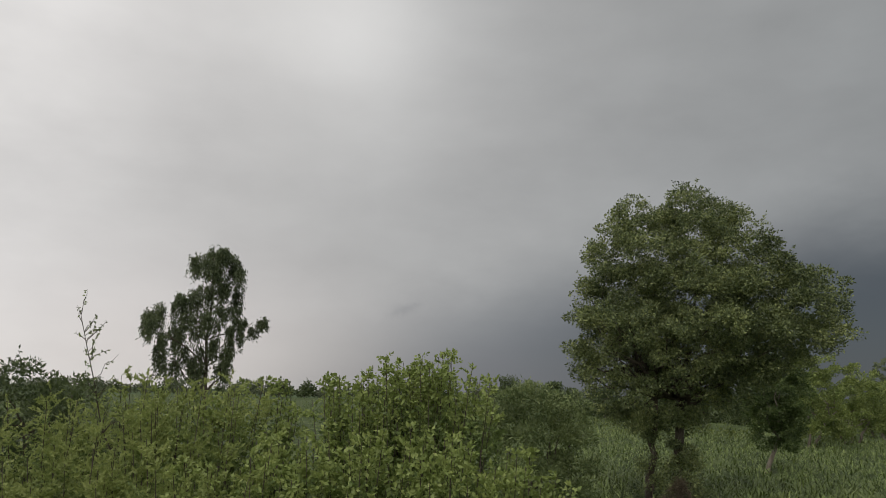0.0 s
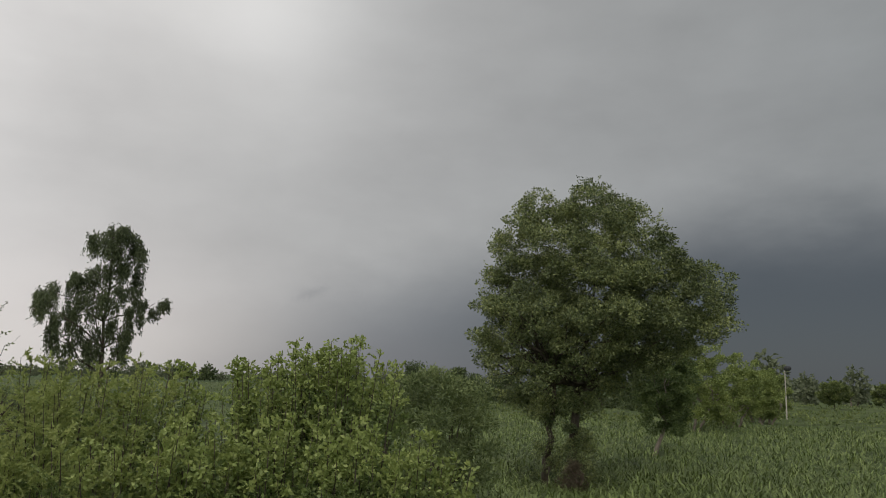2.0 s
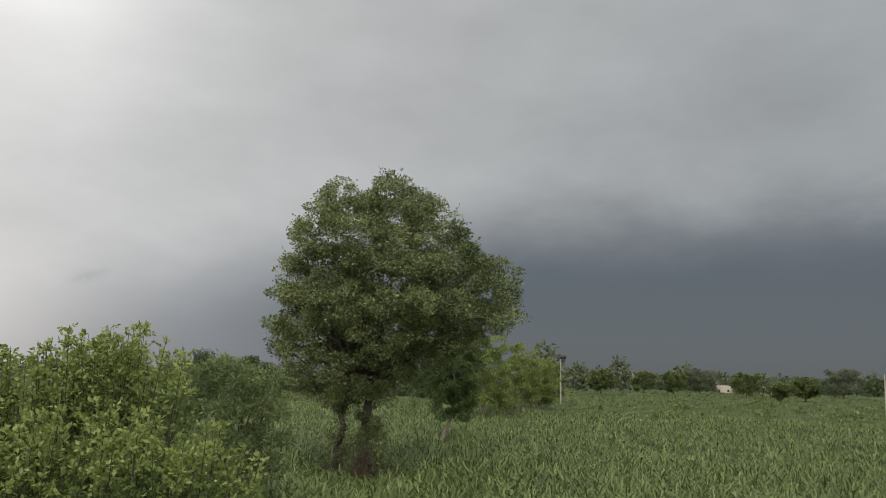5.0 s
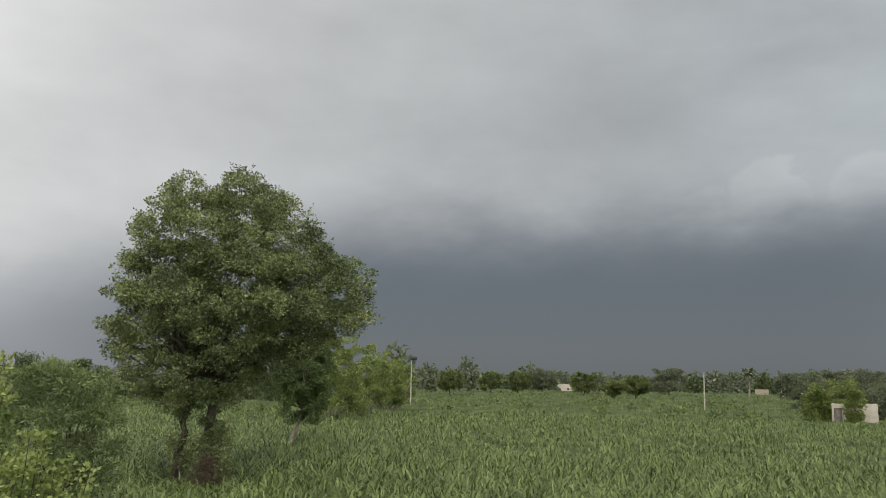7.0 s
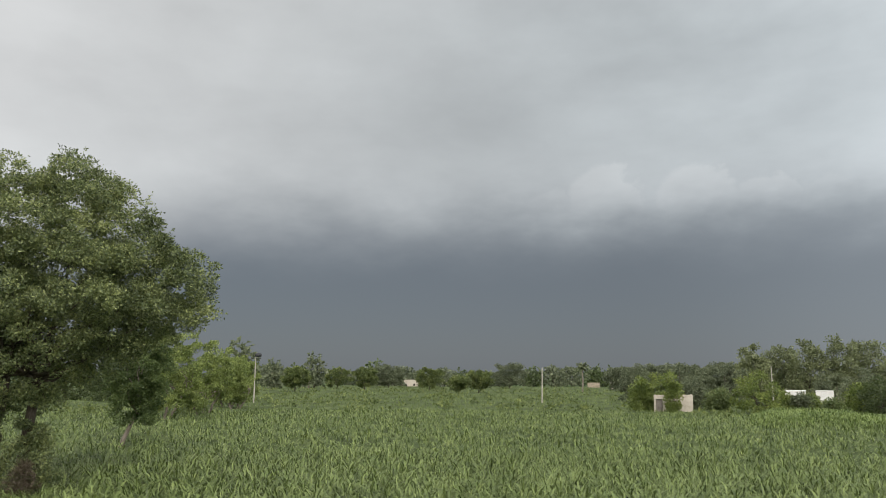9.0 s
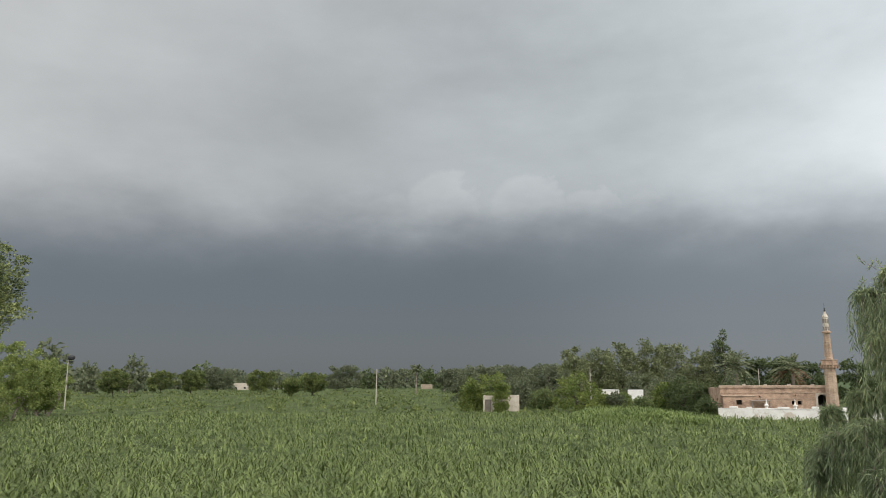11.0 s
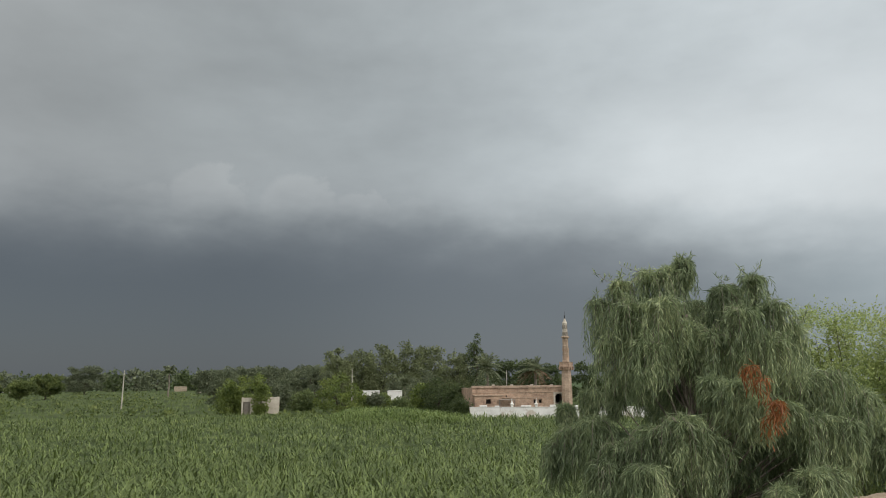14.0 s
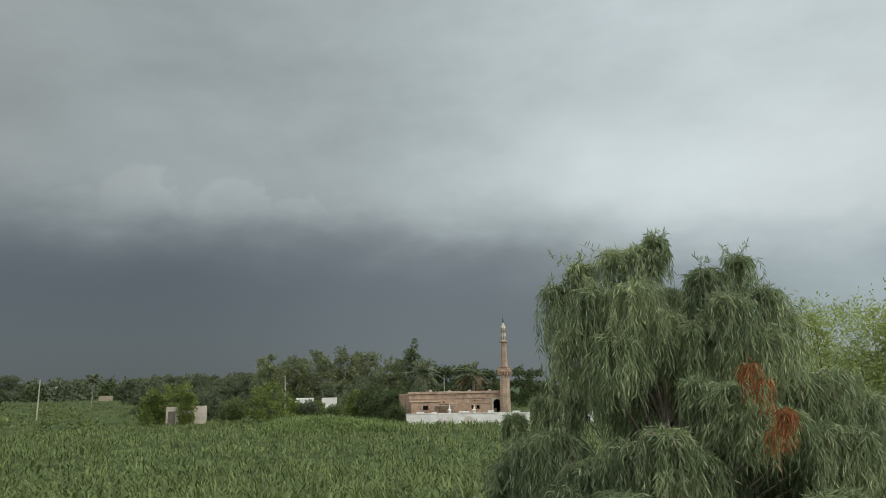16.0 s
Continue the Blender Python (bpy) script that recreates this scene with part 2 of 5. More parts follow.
M = {
    "crop": leaf_material("crop_leaf", (0.046, 0.067, 0.020), (0.128, 0.172, 0.050), (0.245, 0.300, 0.102), (0.29, 0.34, 0.13), patch=0.7, gloss=0.48, through_light=0.18),
    "crop_tall": leaf_material("crop_tall_leaf", (0.070, 0.108, 0.030), (0.160, 0.220, 0.064), (0.275, 0.340, 0.118), patch=0.2),
    "broad": leaf_material("broad_leaf", (0.060, 0.094, 0.030), (0.150, 0.206, 0.063), (0.258, 0.322, 0.102), (0.33, 0.385, 0.135), patch=0.5),
    "shisham": leaf_material("round_tree_leaf", (0.039, 0.055, 0.027), (0.146, 0.182, 0.073), (0.345, 0.380, 0.142), patch=0.45, through_light=0.25),
    "gum": leaf_material("gum_leaf", (0.048, 0.066, 0.034), (0.098, 0.124, 0.060), (0.17, 0.20, 0.095), (0.20, 0.15, 0.09), patch=0.4),
    "broad_young": leaf_material("young_broad_leaf", (0.14, 0.19, 0.050), (0.240, 0.30, 0.086), (0.365, 0.42, 0.137), patch=0.5),
    "thorn_young": leaf_material("young_thorn_leaf", (0.16, 0.205, 0.058), (0.265, 0.315, 0.096), (0.39, 0.43, 0.15), patch=0.5, through_light=0.5),
    "thorn": leaf_material("thorn_leaf", (0.092, 0.135, 0.042), (0.190, 0.248, 0.078), (0.31, 0.365, 0.125), (0.34, 0.36, 0.16), patch=0.4, through_light=0.5),
    "grey": leaf_material("grey_shrub_leaf", (0.076, 0.106, 0.042), (0.152, 0.196, 0.076), (0.265, 0.310, 0.125), patch=0.6),
    "dark": leaf_material("dark_tree_leaf", (0.044, 0.064, 0.027), (0.086, 0.116, 0.045), (0.148, 0.184, 0.070), patch=0.2),
    # distance haze is mixed into this leaf colour: greyer and paler green
    "far": leaf_material("hazed_far_leaf", (0.080, 0.098, 0.060), (0.138, 0.162, 0.094), (0.215, 0.244, 0.138), patch=0.1),
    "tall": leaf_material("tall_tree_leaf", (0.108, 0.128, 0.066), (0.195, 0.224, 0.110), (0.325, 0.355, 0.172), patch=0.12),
    "small_leaf": leaf_material("small_tree_leaf", (0.042, 0.066, 0.025), (0.105, 0.150, 0.052), (0.200, 0.255, 0.088), patch=0.5),
    "thorn_tree": leaf_material("thorn_tree_leaf", (0.078, 0.110, 0.036), (0.205, 0.260, 0.078), (0.38, 0.43, 0.135), patch=0.6, through_light=0.4),
    "hedge": leaf_material("hedge_leaf", (0.085, 0.120, 0.034), (0.175, 0.225, 0.058), (0.29, 0.335, 0.09), patch=0.35, through_light=0.4),
    "scrub_dry": leaf_material("dry_scrub_leaf", (0.055, 0.044, 0.030), (0.112, 0.090, 0.060), (0.185, 0.155, 0.100), patch=1.5),
    "thicket": leaf_material("thicket_leaf", (0.175, 0.230, 0.076), (0.35, 0.42, 0.145), (0.52, 0.57, 0.22), patch=0.6, through_light=0.5),
    "mango": leaf_material("round_orchard_leaf", (0.048, 0.070, 0.025), (0.122, 0.158, 0.051), (0.27, 0.31, 0.10), patch=0.4),
    "willow": leaf_material("willow_leaf", (0.088, 0.122, 0.068), (0.230, 0.290, 0.152), (0.45, 0.50, 0.27), (0.55, 0.56, 0.33), patch=1.1, gloss=0.4),
    "willow_dry": leaf_material("dry_willow_leaf", (0.15, 0.055, 0.020), (0.30, 0.118, 0.042), (0.46, 0.225, 0.085), patch=1.5),
    "palm": leaf_material("palm_leaf", (0.095, 0.118, 0.064), (0.165, 0.195, 0.106), (0.26, 0.285, 0.17), patch=0.6),
    "palm_dry": leaf_material("dry_palm_leaf", (0.13, 0.08, 0.048), (0.20, 0.13, 0.078), (0.28, 0.19, 0.12), patch=0.6),
    "bark": rough_material("bark", [(0.1, (0.032, 0.027, 0.021)), (0.5, (0.082, 0.068, 0.052)), (0.9, (0.16, 0.138, 0.108))], 4, 30, 0.8, stretch=(1, 1, 0.25)),
    "bark_pale": rough_material("pale_bark", [(0.1, (0.12, 0.10, 0.08)), (0.5, (0.22, 0.19, 0.155)), (0.9, (0.33, 0.29, 0.25))], 4, 30, 0.6, stretch=(1, 1, 0.25)),
    "soil": rough_material("field_soil", [(0.1, (0.030, 0.050, 0.018)), (0.5, (0.055, 0.085, 0.030)), (0.9, (0.085, 0.115, 0.045))], 0.15, 3.0, 0.5),
    # crop green darkened to paint the shade between the blades
    "canopy": rough_material("shaded_crop_canopy", [(0.05, (0.018, 0.027, 0.009)), (0.5, (0.050, 0.071, 0.022)), (0.95, (0.135, 0.165, 0.058))], 0.35, 3.0, 1.0),
    "mud": rough_material("mud_plaster", [(0.05, (0.20, 0.165, 0.12)), (0.5, (0.32, 0.27, 0.205)), (0.95, (0.42, 0.365, 0.29))], 1.2, 14.0, 0.5, wear=(0.30, 0.245, 0.18)),
    "mud_dark": rough_material("mud_wall", [(0.05, (0.17, 0.125, 0.09)), (0.5, (0.27, 0.21, 0.155)), (0.95, (0.36, 0.29, 0.22))], 1.5, 14.0, 0.6),
    "brick": brick_material("fired_brick", (0.36, 0.245, 0.175), (0.46, 0.325, 0.24), (0.40, 0.335, 0.27)),
    "brick_warm": brick_material("minaret_brick", (0.34, 0.25, 0.185), (0.44, 0.335, 0.255), (0.40, 0.34, 0.275)),
    "white": rough_material("whitewash", [(0.05, (0.58, 0.56, 0.53)), (0.5, (0.74, 0.73, 0.71)), (0.95, (0.82, 0.81, 0.79))], 1.0, 9.0, 0.25, wear=(0.52, 0.46, 0.40)),
    "plaster": rough_material("stained_plaster", [(0.05, (0.36, 0.32, 0.26)), (0.5, (0.50, 0.45, 0.38)), (0.95, (0.60, 0.56, 0.49))], 1.0, 9.0, 0.3, wear=(0.36, 0.29, 0.23)),
    "concrete": rough_material("pole_concrete", [(0.05, (0.28, 0.26, 0.22)), (0.5, (0.38, 0.36, 0.31)), (0.95, (0.47, 0.45, 0.39))], 1.0, 12.0, 0.2),
    # near-black colour that stands in for shade inside rooms and openings
    "shadowed": rough_material("opening_shade", [(0.1, (0.03, 0.028, 0.025)), (0.9, (0.06, 0.055, 0.05))], 2.0, 12.0, 0.1),
    "door": rough_material("weathered_door", [(0.1, (0.16, 0.14, 0.12)), (0.9, (0.27, 0.24, 0.21))], 3.0, 20.0, 0.2),
    "metal": rough_material("dark_metal", [(0.1, (0.025, 0.027, 0.03)), (0.9, (0.06, 0.062, 0.065))], 3.0, 20.0, 0.1, rough=0.6),
    "stick": rough_material("dry_stick", [(0.1, (0.08, 0.06, 0.045)), (0.9, (0.19, 0.15, 0.115))], 4, 30, 0.4),
}

# ---- building tools ----
EYE_Z = 5.2


def spot(az, d, z=0.0):
    """A place by its bearing in degrees clockwise from north and its distance from the roof's viewpoint."""
    return Vector((math.sin(radians(az)) * d, math.cos(radians(az)) * d, z))


def np_mesh(name, verts, faces):
    """A mesh from arrays of places and of faces with equal corner counts."""
    verts = np.asarray(verts, dtype=np.float32).reshape(-1, 3)
    faces = np.asarray(faces, dtype=np.int32)
    me = bpy.data.meshes.new(name)
    me.vertices.add(len(verts))
    me.vertices.foreach_set("co", verts.ravel())
    k = faces.shape[1]
    me.loops.add(faces.size)
    me.loops.foreach_set("vertex_index", faces.ravel())
    me.polygons.add(len(faces))
    me.polygons.foreach_set("loop_start", np.arange(0, faces.size, k, dtype=np.int32))
    me.update(calc_edges=True)
    return me


def mesh_part(name, me, mat, parent=None, label="", smooth=False):
    me.materials.append(M[mat])
    if smooth:
        me.polygons.foreach_set("use_smooth", np.ones(len(me.polygons), dtype=bool))
    ob = new(name, me)
    if parent:
        ob.parent = parent
    if label:
        ob["label"] = label
    return ob


def part(name, bm, mat, parent=None, label="", smooth=False):
    """Links a bmesh as one mesh object under a thing or a part."""
    me = bpy.data.meshes.new(name)
    bm.to_mesh(me)
    bm.free()
    return mesh_part(name, me, mat, parent, label, smooth)


def thing(name, m, label, category, group="", kind=""):
    ob = new(name)
    ob.matrix_world = m
    return tagged(ob, label, category, group, kind)


def facing(az, d, z=0.0, turn=0.0):
    """A pose at a spot whose y axis points away from the viewpoint."""
    p = spot(az, d, z)
    return pose(p.x, p.y, p.z, 0, 0, -az + turn)


def unit(v):
    return v / np.maximum(np.linalg.norm(v, axis=-1, keepdims=True), 1e-9)


def leaf_arrays(rng, c, d, length, width, fold=0.25, slim=False):
    """Rhombic leaves with a folded midrib: places, growing directions, lengths and widths."""
    n = len(c)
    d = unit(d)
    side = unit(np.cross(d, unit(rng.normal(size=(n, 3)))))
    nor = np.cross(side, d)
    L = np.broadcast_to(length, (n,))[:, None]
    Wd = np.broadcast_to(width, (n,))[:, None]
    if slim:
        v = np.stack([c + side * Wd * 0.5, c - side * Wd * 0.5 + nor * Wd * fold, c + d * L], 1)
        return v.reshape(-1, 3), np.arange(n * 3).reshape(n, 3)
    mid = c + d * L * 0.45
    v = np.empty((n, 4, 3))
    v[:, 0] = c
    v[:, 1] = mid + side * Wd * 0.5 + nor * Wd * fold
    v[:, 2] = c + d * L
    v[:, 3] = mid - side * Wd * 0.5 + nor * Wd * fold
    f = np.arange(n * 4).reshape(n, 4)
    return v.reshape(-1, 3), f


def tube_arrays(points, radii, sides=7):
    """A tapered round limb along a line of points."""
    P = np.asarray(points, dtype=float)
    n = len(P)
    tan = unit(np.gradient(P, axis=0))
    up = np.array([0.31, 0.17, 0.93]) if abs(tan[0][2]) < 0.9 else np.array([1.0, 0.2, 0.1])
    u = unit(np.cross(tan, up))
    w = np.cross(tan, u)
    a = np.linspace(0, 2 * np.pi, sides, endpoint=False)
    ring = np.cos(a)[None, :, None] * u[:, None] + np.sin(a)[None, :, None] * w[:, None]
    v = P[:, None] + ring * np.asarray(radii, dtype=float)[:, None, None]
    f = [(i * sides + j, i * sides + (j + 1) % sides, (i + 1) * sides + (j + 1) % sides, (i + 1) * sides + j)
         for i in range(n - 1) for j in range(sides)]
    return v.reshape(-1, 3), np.array(f)


def joined(pieces):
    vs, fs, k = [], [], 0
    for v, f in pieces:
        vs.append(v)
        fs.append(np.asarray(f) + k)
        k += len(v)
    return np.vstack(vs), np.vstack(fs)


def bent(rng, a, b, steps=6, wobble=0.06, sag=0.0):
    """A crooked line from a to b."""
    a, b = np.asarray(a, float), np.asarray(b, float)
    t = np.linspace(0, 1, steps)[:, None]
    p = a + (b - a) * t
    p += rng.normal(size=(steps, 3)) * np.linalg.norm(b - a) * wobble * np.sin(np.pi * t)
    p[:, 2] += -sag * 4 * (t * (1 - t))[:, 0] if sag else 0
    return p


def clump_centres(rng, n, heights, left, right, depth, shell=0.55, lean=0.0):
    """Places of leaf clumps in a crown whose half widths to both sides vary with the height."""
    h0, h1 = heights[0], heights[-1]
    out_ = []
    while len(out_) < n:
        z = rng.uniform(h0, h1)
        lo, hi = np.interp(z, heights, left), np.interp(z, heights, right)
        if rng.uniform() > (hi - lo) / (max(right) - min(left)) + 0.05:
            continue
        a = rng.uniform(0, 2 * np.pi)
        r = max(rng.uniform() ** 0.5, shell * rng.uniform())
        x = (lo + hi) / 2 + (hi - lo) / 2 * r * math.cos(a)
        y = (hi - lo) / 2 * depth * r * math.sin(a)
        out_.append((x, y, z))
    return np.array(out_)


def clump_leaves(rng, centres, radius, per, length, width, droop=0.0, flat=0.75):
    """Leaves gathered into clumps, thicker towards each clump's skin and pointing outwards."""
    n = len(centres)
    R = radius * rng.uniform(0.65, 1.35, n)
    idx = np.repeat(np.arange(n), per)
    dirs = unit(rng.normal(size=(n * per, 3)))
    rad = R[idx] * rng.uniform(0.15, 1.0, n * per) ** 0.45
    off = dirs * rad[:, None] * np.array([1, 1, flat])
    c = centres[idx] + off
    d = dirs * 0.9 + rng.normal(size=(n * per, 3)) * 0.6
    d[:, 2] += 0.15 - droop
    s = rng.uniform(0.65, 1.3, n * per)
    return leaf_arrays(rng, c, d, length * s, width * s)


def sprigs(rng, centres, n, reach, per, length, width, upward=0.7):
    """Thin shoots that stand out of a crown, each with a few leaves."""
    pick = centres[rng.integers(0, len(centres), n)]
    d = unit(rng.normal(size=(n, 3)) * 0.6 + np.array([0, 0, upward]))
    idx = np.repeat(np.arange(n), per)
    t = rng.uniform(0.3, 1, n * per)[:, None]
    c = pick[idx] + d[idx] * reach * t
    dd = d[idx] * 0.5 + rng.normal(size=(n * per, 3)) * 0.8
    return leaf_arrays(rng, c, dd, length, width)


def limbs(rng, base, centres, count, r0, fork, tip=0.02, sides=6):
    """Limbs from a fork of the trunk to some of the clumps."""
    got = []
    for i in rng.choice(len(centres), min(count, len(centres)), replace=False):
        start = np.array([base[0], base[1], base[2]]) + (rng.uniform(0.0, fork) * np.array([0, 0, 1]))
        line = bent(rng, start, centres[i], 6, 0.07)
        got.append(tube_arrays(line, np.linspace(r0, tip, 6), sides))
    return got


def tree(name, m, label, category, group, seed, heights, left, right, depth, clumps, radius, per, leaf, leaf_w, leafmat,
         trunks=((0, 0, 0, 0, 0, 3, 0.15),), limb_count=14, limb_r=0.07, barkmat="bark", droop=0.0, shoots=0, shoot_len=0.7, flat=0.75, shell=0.55, lobes=0, lobe_r=1.0, split=False):
    """A tree or shrub: tapered trunks with limbs, and a crown of leaf clumps."""
    rng = np.random.default_rng(seed)
    root = thing(name, m, label, category, group)
    if lobes:
        hh = [heights[0] + lobe_r * 0.6, *heights[1:-1], heights[-1] - lobe_r * 0.85]
        pool = clump_centres(rng, lobes * 12, hh, [a + lobe_r * 0.7 for a in left], [b - lobe_r * 0.7 for b in right], depth, 0.9)
        keep, gap = [0], np.linalg.norm(pool - pool[0], axis=1)
        for _ in range(lobes - 1):
            keep.append(int(np.argmax(gap * rng.uniform(0.75, 1.0, len(gap)))))
            gap = np.minimum(gap, np.linalg.norm(pool - pool[keep[-1]], axis=1))
        lc = pool[keep]
        k = np.repeat(np.arange(lobes), max(1, clumps // lobes))
        sz = rng.uniform(0.6, 1.25, lobes)
        dr = unit(rng.normal(size=(len(k), 3)) + np.array([0, -0.15, 0.25]))
        cs = lc[k] + dr * (lobe_r * sz[k] * rng.uniform(0.45, 1.0, len(k)))[:, None] * np.array([1.0, 1.0, 0.72])
    else:
        cs = clump_centres(rng, clumps, heights, left, right, depth, shell)
    pieces = [clump_leaves(rng, cs, radius, per, leaf, leaf_w, droop, flat)]
    if shoots:
        pieces.append(sprigs(rng, cs, shoots, shoot_len, 9, leaf, leaf_w))
    v, f = joined(pieces)
    mesh_part("crown", np_mesh("crown", v, f), leafmat, root)
    for x0, y0, z0, x1, y1, z1, r in trunks:
        v, f = tube_arrays(bent(rng, (x0, y0, z0 - 0.3), (x1, y1, z1), 8, 0.022), np.linspace(r * 1.25, r * 0.6, 8), 9)
        stem = mesh_part("trunk", np_mesh("trunk", v, f), barkmat, root, smooth=True)
        near = cs[np.argsort(np.linalg.norm(cs - np.array([x1, y1, z1]), axis=1))[: max(8, len(cs) // len(trunks))]]
        arms = limbs(rng, (x1, y1, z1 - 0.2), near, limb_count, limb_r, 0.3)
        for v, f in (arms if split else [joined(arms)]):
            mesh_part("limb", np_mesh("limb", v, f), barkmat, stem, smooth=True)
    return root


def box_bm(x0, y0, z0, x1, y1, z1, bevel=0.02):
    bm = bmesh.new()
    bmesh.ops.create_cube(bm, size=1)
    bmesh.ops.scale(bm, vec=(x1 - x0, y1 - y0, z1 - z0), verts=bm.verts)
    bmesh.ops.translate(bm, vec=((x0 + x1) / 2, (y0 + y1) / 2, (z0 + z1) / 2), verts=bm.verts)
    if bevel:
        bmesh.ops.bevel(bm, geom=bm.edges[:], offset=bevel, segments=1, affect="EDGES")
    return bm


def merge_bm(*bms):
    keep = bms[0]
    for b in bms[1:]:
        me = bpy.data.meshes.new("tmp")
        b.to_mesh(me)
        b.free()
        keep.from_mesh(me)
        bpy.data.meshes.remove(me)
    return keep


def turned_bm(profile, sides=12):
    """A round or many-sided shaft from radii and heights."""
    bm = bmesh.new()
    rings = [[bm.verts.new((r * math.cos(2 * math.pi * (j + 0.5) / sides), r * math.sin(2 * math.pi * (j + 0.5) / sides), z)) for j in range(sides)] for r, z in profile]
    for a, b in zip(rings, rings[1:]):
        for j in range(sides):
            bm.faces.new((a[j], a[(j + 1) % sides], b[(j + 1) % sides], b[j]))
    bm.faces.new(rings[-1])
    bm.faces.new(rings[0][::-1])
    return bm

# ---- ground and field ----
rings = np.concatenate([np.linspace(0, 60, 25), np.linspace(70, 500, 40), np.linspace(600, 4500, 16)])
angs = np.linspace(0, 2 * np.pi, 181)[:-1]
gv = np.array([(math.sin(a) * r, math.cos(a) * r, 0.06 * noise.noise((math.sin(a) * r * 0.11, math.cos(a) * r * 0.11, 0.3))) for r in rings for a in angs])
gf = np.array([(i * 180 + j, (i + 1) * 180 + j, (i + 1) * 180 + (j + 1) % 180, i * 180 + (j + 1) % 180) for i in range(1, len(rings) - 1) for j in range(180)])
gv[:180] = 0
inner = np.array([(180 + j, 180 + (j + 1) % 180, (j + 1) % 180, j) for j in range(180)])
tagged(mesh_part("ground", np_mesh("ground", gv, np.vstack([gf[:, ::-1], inner])), "soil"), "flat farmland with weeds and low grass", "ground", kind="structure")


def crop_height(x, y):
    """Height of the fodder crop's canopy, with low swells and gaps."""
    h = 1.12 + 0.16 * math.sin(x * 0.09 + 1.3 * math.sin(y * 0.05)) * math.sin(y * 0.075 + 0.4)
    return h + 0.13 * math.sin(x * 0.37 + 2 * math.sin(y * 0.11)) * math.sin(y * 0.29 + 1.7 * math.sin(x * 0.13))


def clearing(x, y):
    """How far the crop gives way, 0 to 1, in the trampled strip before the round tree."""
    c, s = math.cos(radians(16.6)), math.sin(radians(16.6))
    u, v = x * s + y * c - 36.0, x * c - y * s
    return np.clip(2.6 - 2.0 * ((u / 6.6) ** 2 + (v / 2.6) ** 2), 0.0, 1.0)


# canopy sheet under the blades, its dark colour standing for shade in the gaps
cr = np.concatenate([np.linspace(16, 60, 45), np.linspace(62, 200, 60), np.linspace(206, 440, 30)])
ca = np.radians(np.linspace(-40, 116, 190))
cv = []
for r in cr:
    for a in ca:
        x, y = math.sin(a) * r, math.cos(a) * r
        k = 0.10 + min(r, 200) * 0.0012
        cv.append((x, y, crop_height(x, y) - 0.72 + k * noise.noise((x * 0.9, y * 0.9, 0.0)) + 0.14 * noise.noise((x * 0.17, y * 0.17, 4.0)) + min(0.30, max(0.0, (r - 48) * 0.006)) - 0.35 * float(clearing(x, y))))
nc = len(ca)
cf = np.array([(i * nc + j, i * nc + j + 1, (i + 1) * nc + j + 1, (i + 1) * nc + j) for i in range(len(cr) - 1) for j in range(nc - 1)])
tagged(mesh_part("crop_undergrowth", np_mesh("crop_undergrowth", cv, cf[:, ::-1]), "canopy"), "dense lower leaves of a green fodder field, coloured dark as shade", "crop", kind="stuff")


def blades(name, seed, r0, r1, a0, a1, plants, per, length, width, quads, mat, label, rise=0.0, mound=False):
    """Arching blades of the fodder crop over a stretch of the field."""
    rng = np.random.default_rng(seed)
    r = np.sqrt(rng.uniform(r0 * r0, r1 * r1, plants))
    a = np.radians(rng.uniform(a0, a1, plants))
    px, py = np.sin(a) * r, np.cos(a) * r
    top = 1.12 + 0.16 * np.sin(px * 0.09 + 1.3 * np.sin(py * 0.05)) * np.sin(py * 0.075 + 0.4) + 0.13 * np.sin(px * 0.37 + 2 * np.sin(py * 0.11)) * np.sin(py * 0.29 + 1.7 * np.sin(px * 0.13)) + rng.normal(size=plants) * 0.10 + rise - 0.62 * clearing(px, py)
    if mound:
        top = top + rise * np.clip(np.minimum(np.minimum((np.degrees(a) - a0) * 0.9, (a1 - np.degrees(a)) * 0.22), (r - r0) * 0.22), 0, 1) - rise
    idx = np.repeat(np.arange(plants), per)
    n = len(idx)
    phi = rng.uniform(0, 2 * np.pi, n)
    L = length * rng.uniform(0.6, 1.25, n)
    lean = rng.uniform(0.28, 1.15, n) * (0.4 if quads == 1 else 0.8 if quads == 2 else 1.0)
    z0 = top[idx] - rng.uniform(0.22, 0.70, n)
    hx, hy = np.cos(phi), np.sin(phi)
    wx, wy = -hy, hx
    v = np.empty((n, quads + 1, 2, 3))
    for k in range(quads + 1):
        s = k / quads
        out_ = L * lean * s
        up = L * ((1.0 - 0.25 * lean) * s - (0.25 + 0.85 * lean) * s * s)
        w = width * (1 - s ** 2.2) * (0.6 + 0.8 * s) * 0.5 + 0.002
        for side, sg in ((0, -1), (1, 1)):
            v[:, k, side, 0] = px[idx] + hx * out_ + wx * w * sg
            v[:, k, side, 1] = py[idx] + hy * out_ + wy * w * sg
            v[:, k, side, 2] = z0 + up
    base = (np.arange(n) * (quads + 1) * 2)[:, None]
    f = np.concatenate([base + np.array([[2 * k, 2 * k + 1, 2 * k + 3, 2 * k + 2]]) for k in range(quads)])
    tagged(mesh_part(name, np_mesh(name, v.reshape(-1, 3), f), mat), label, "crop", kind="stuff")


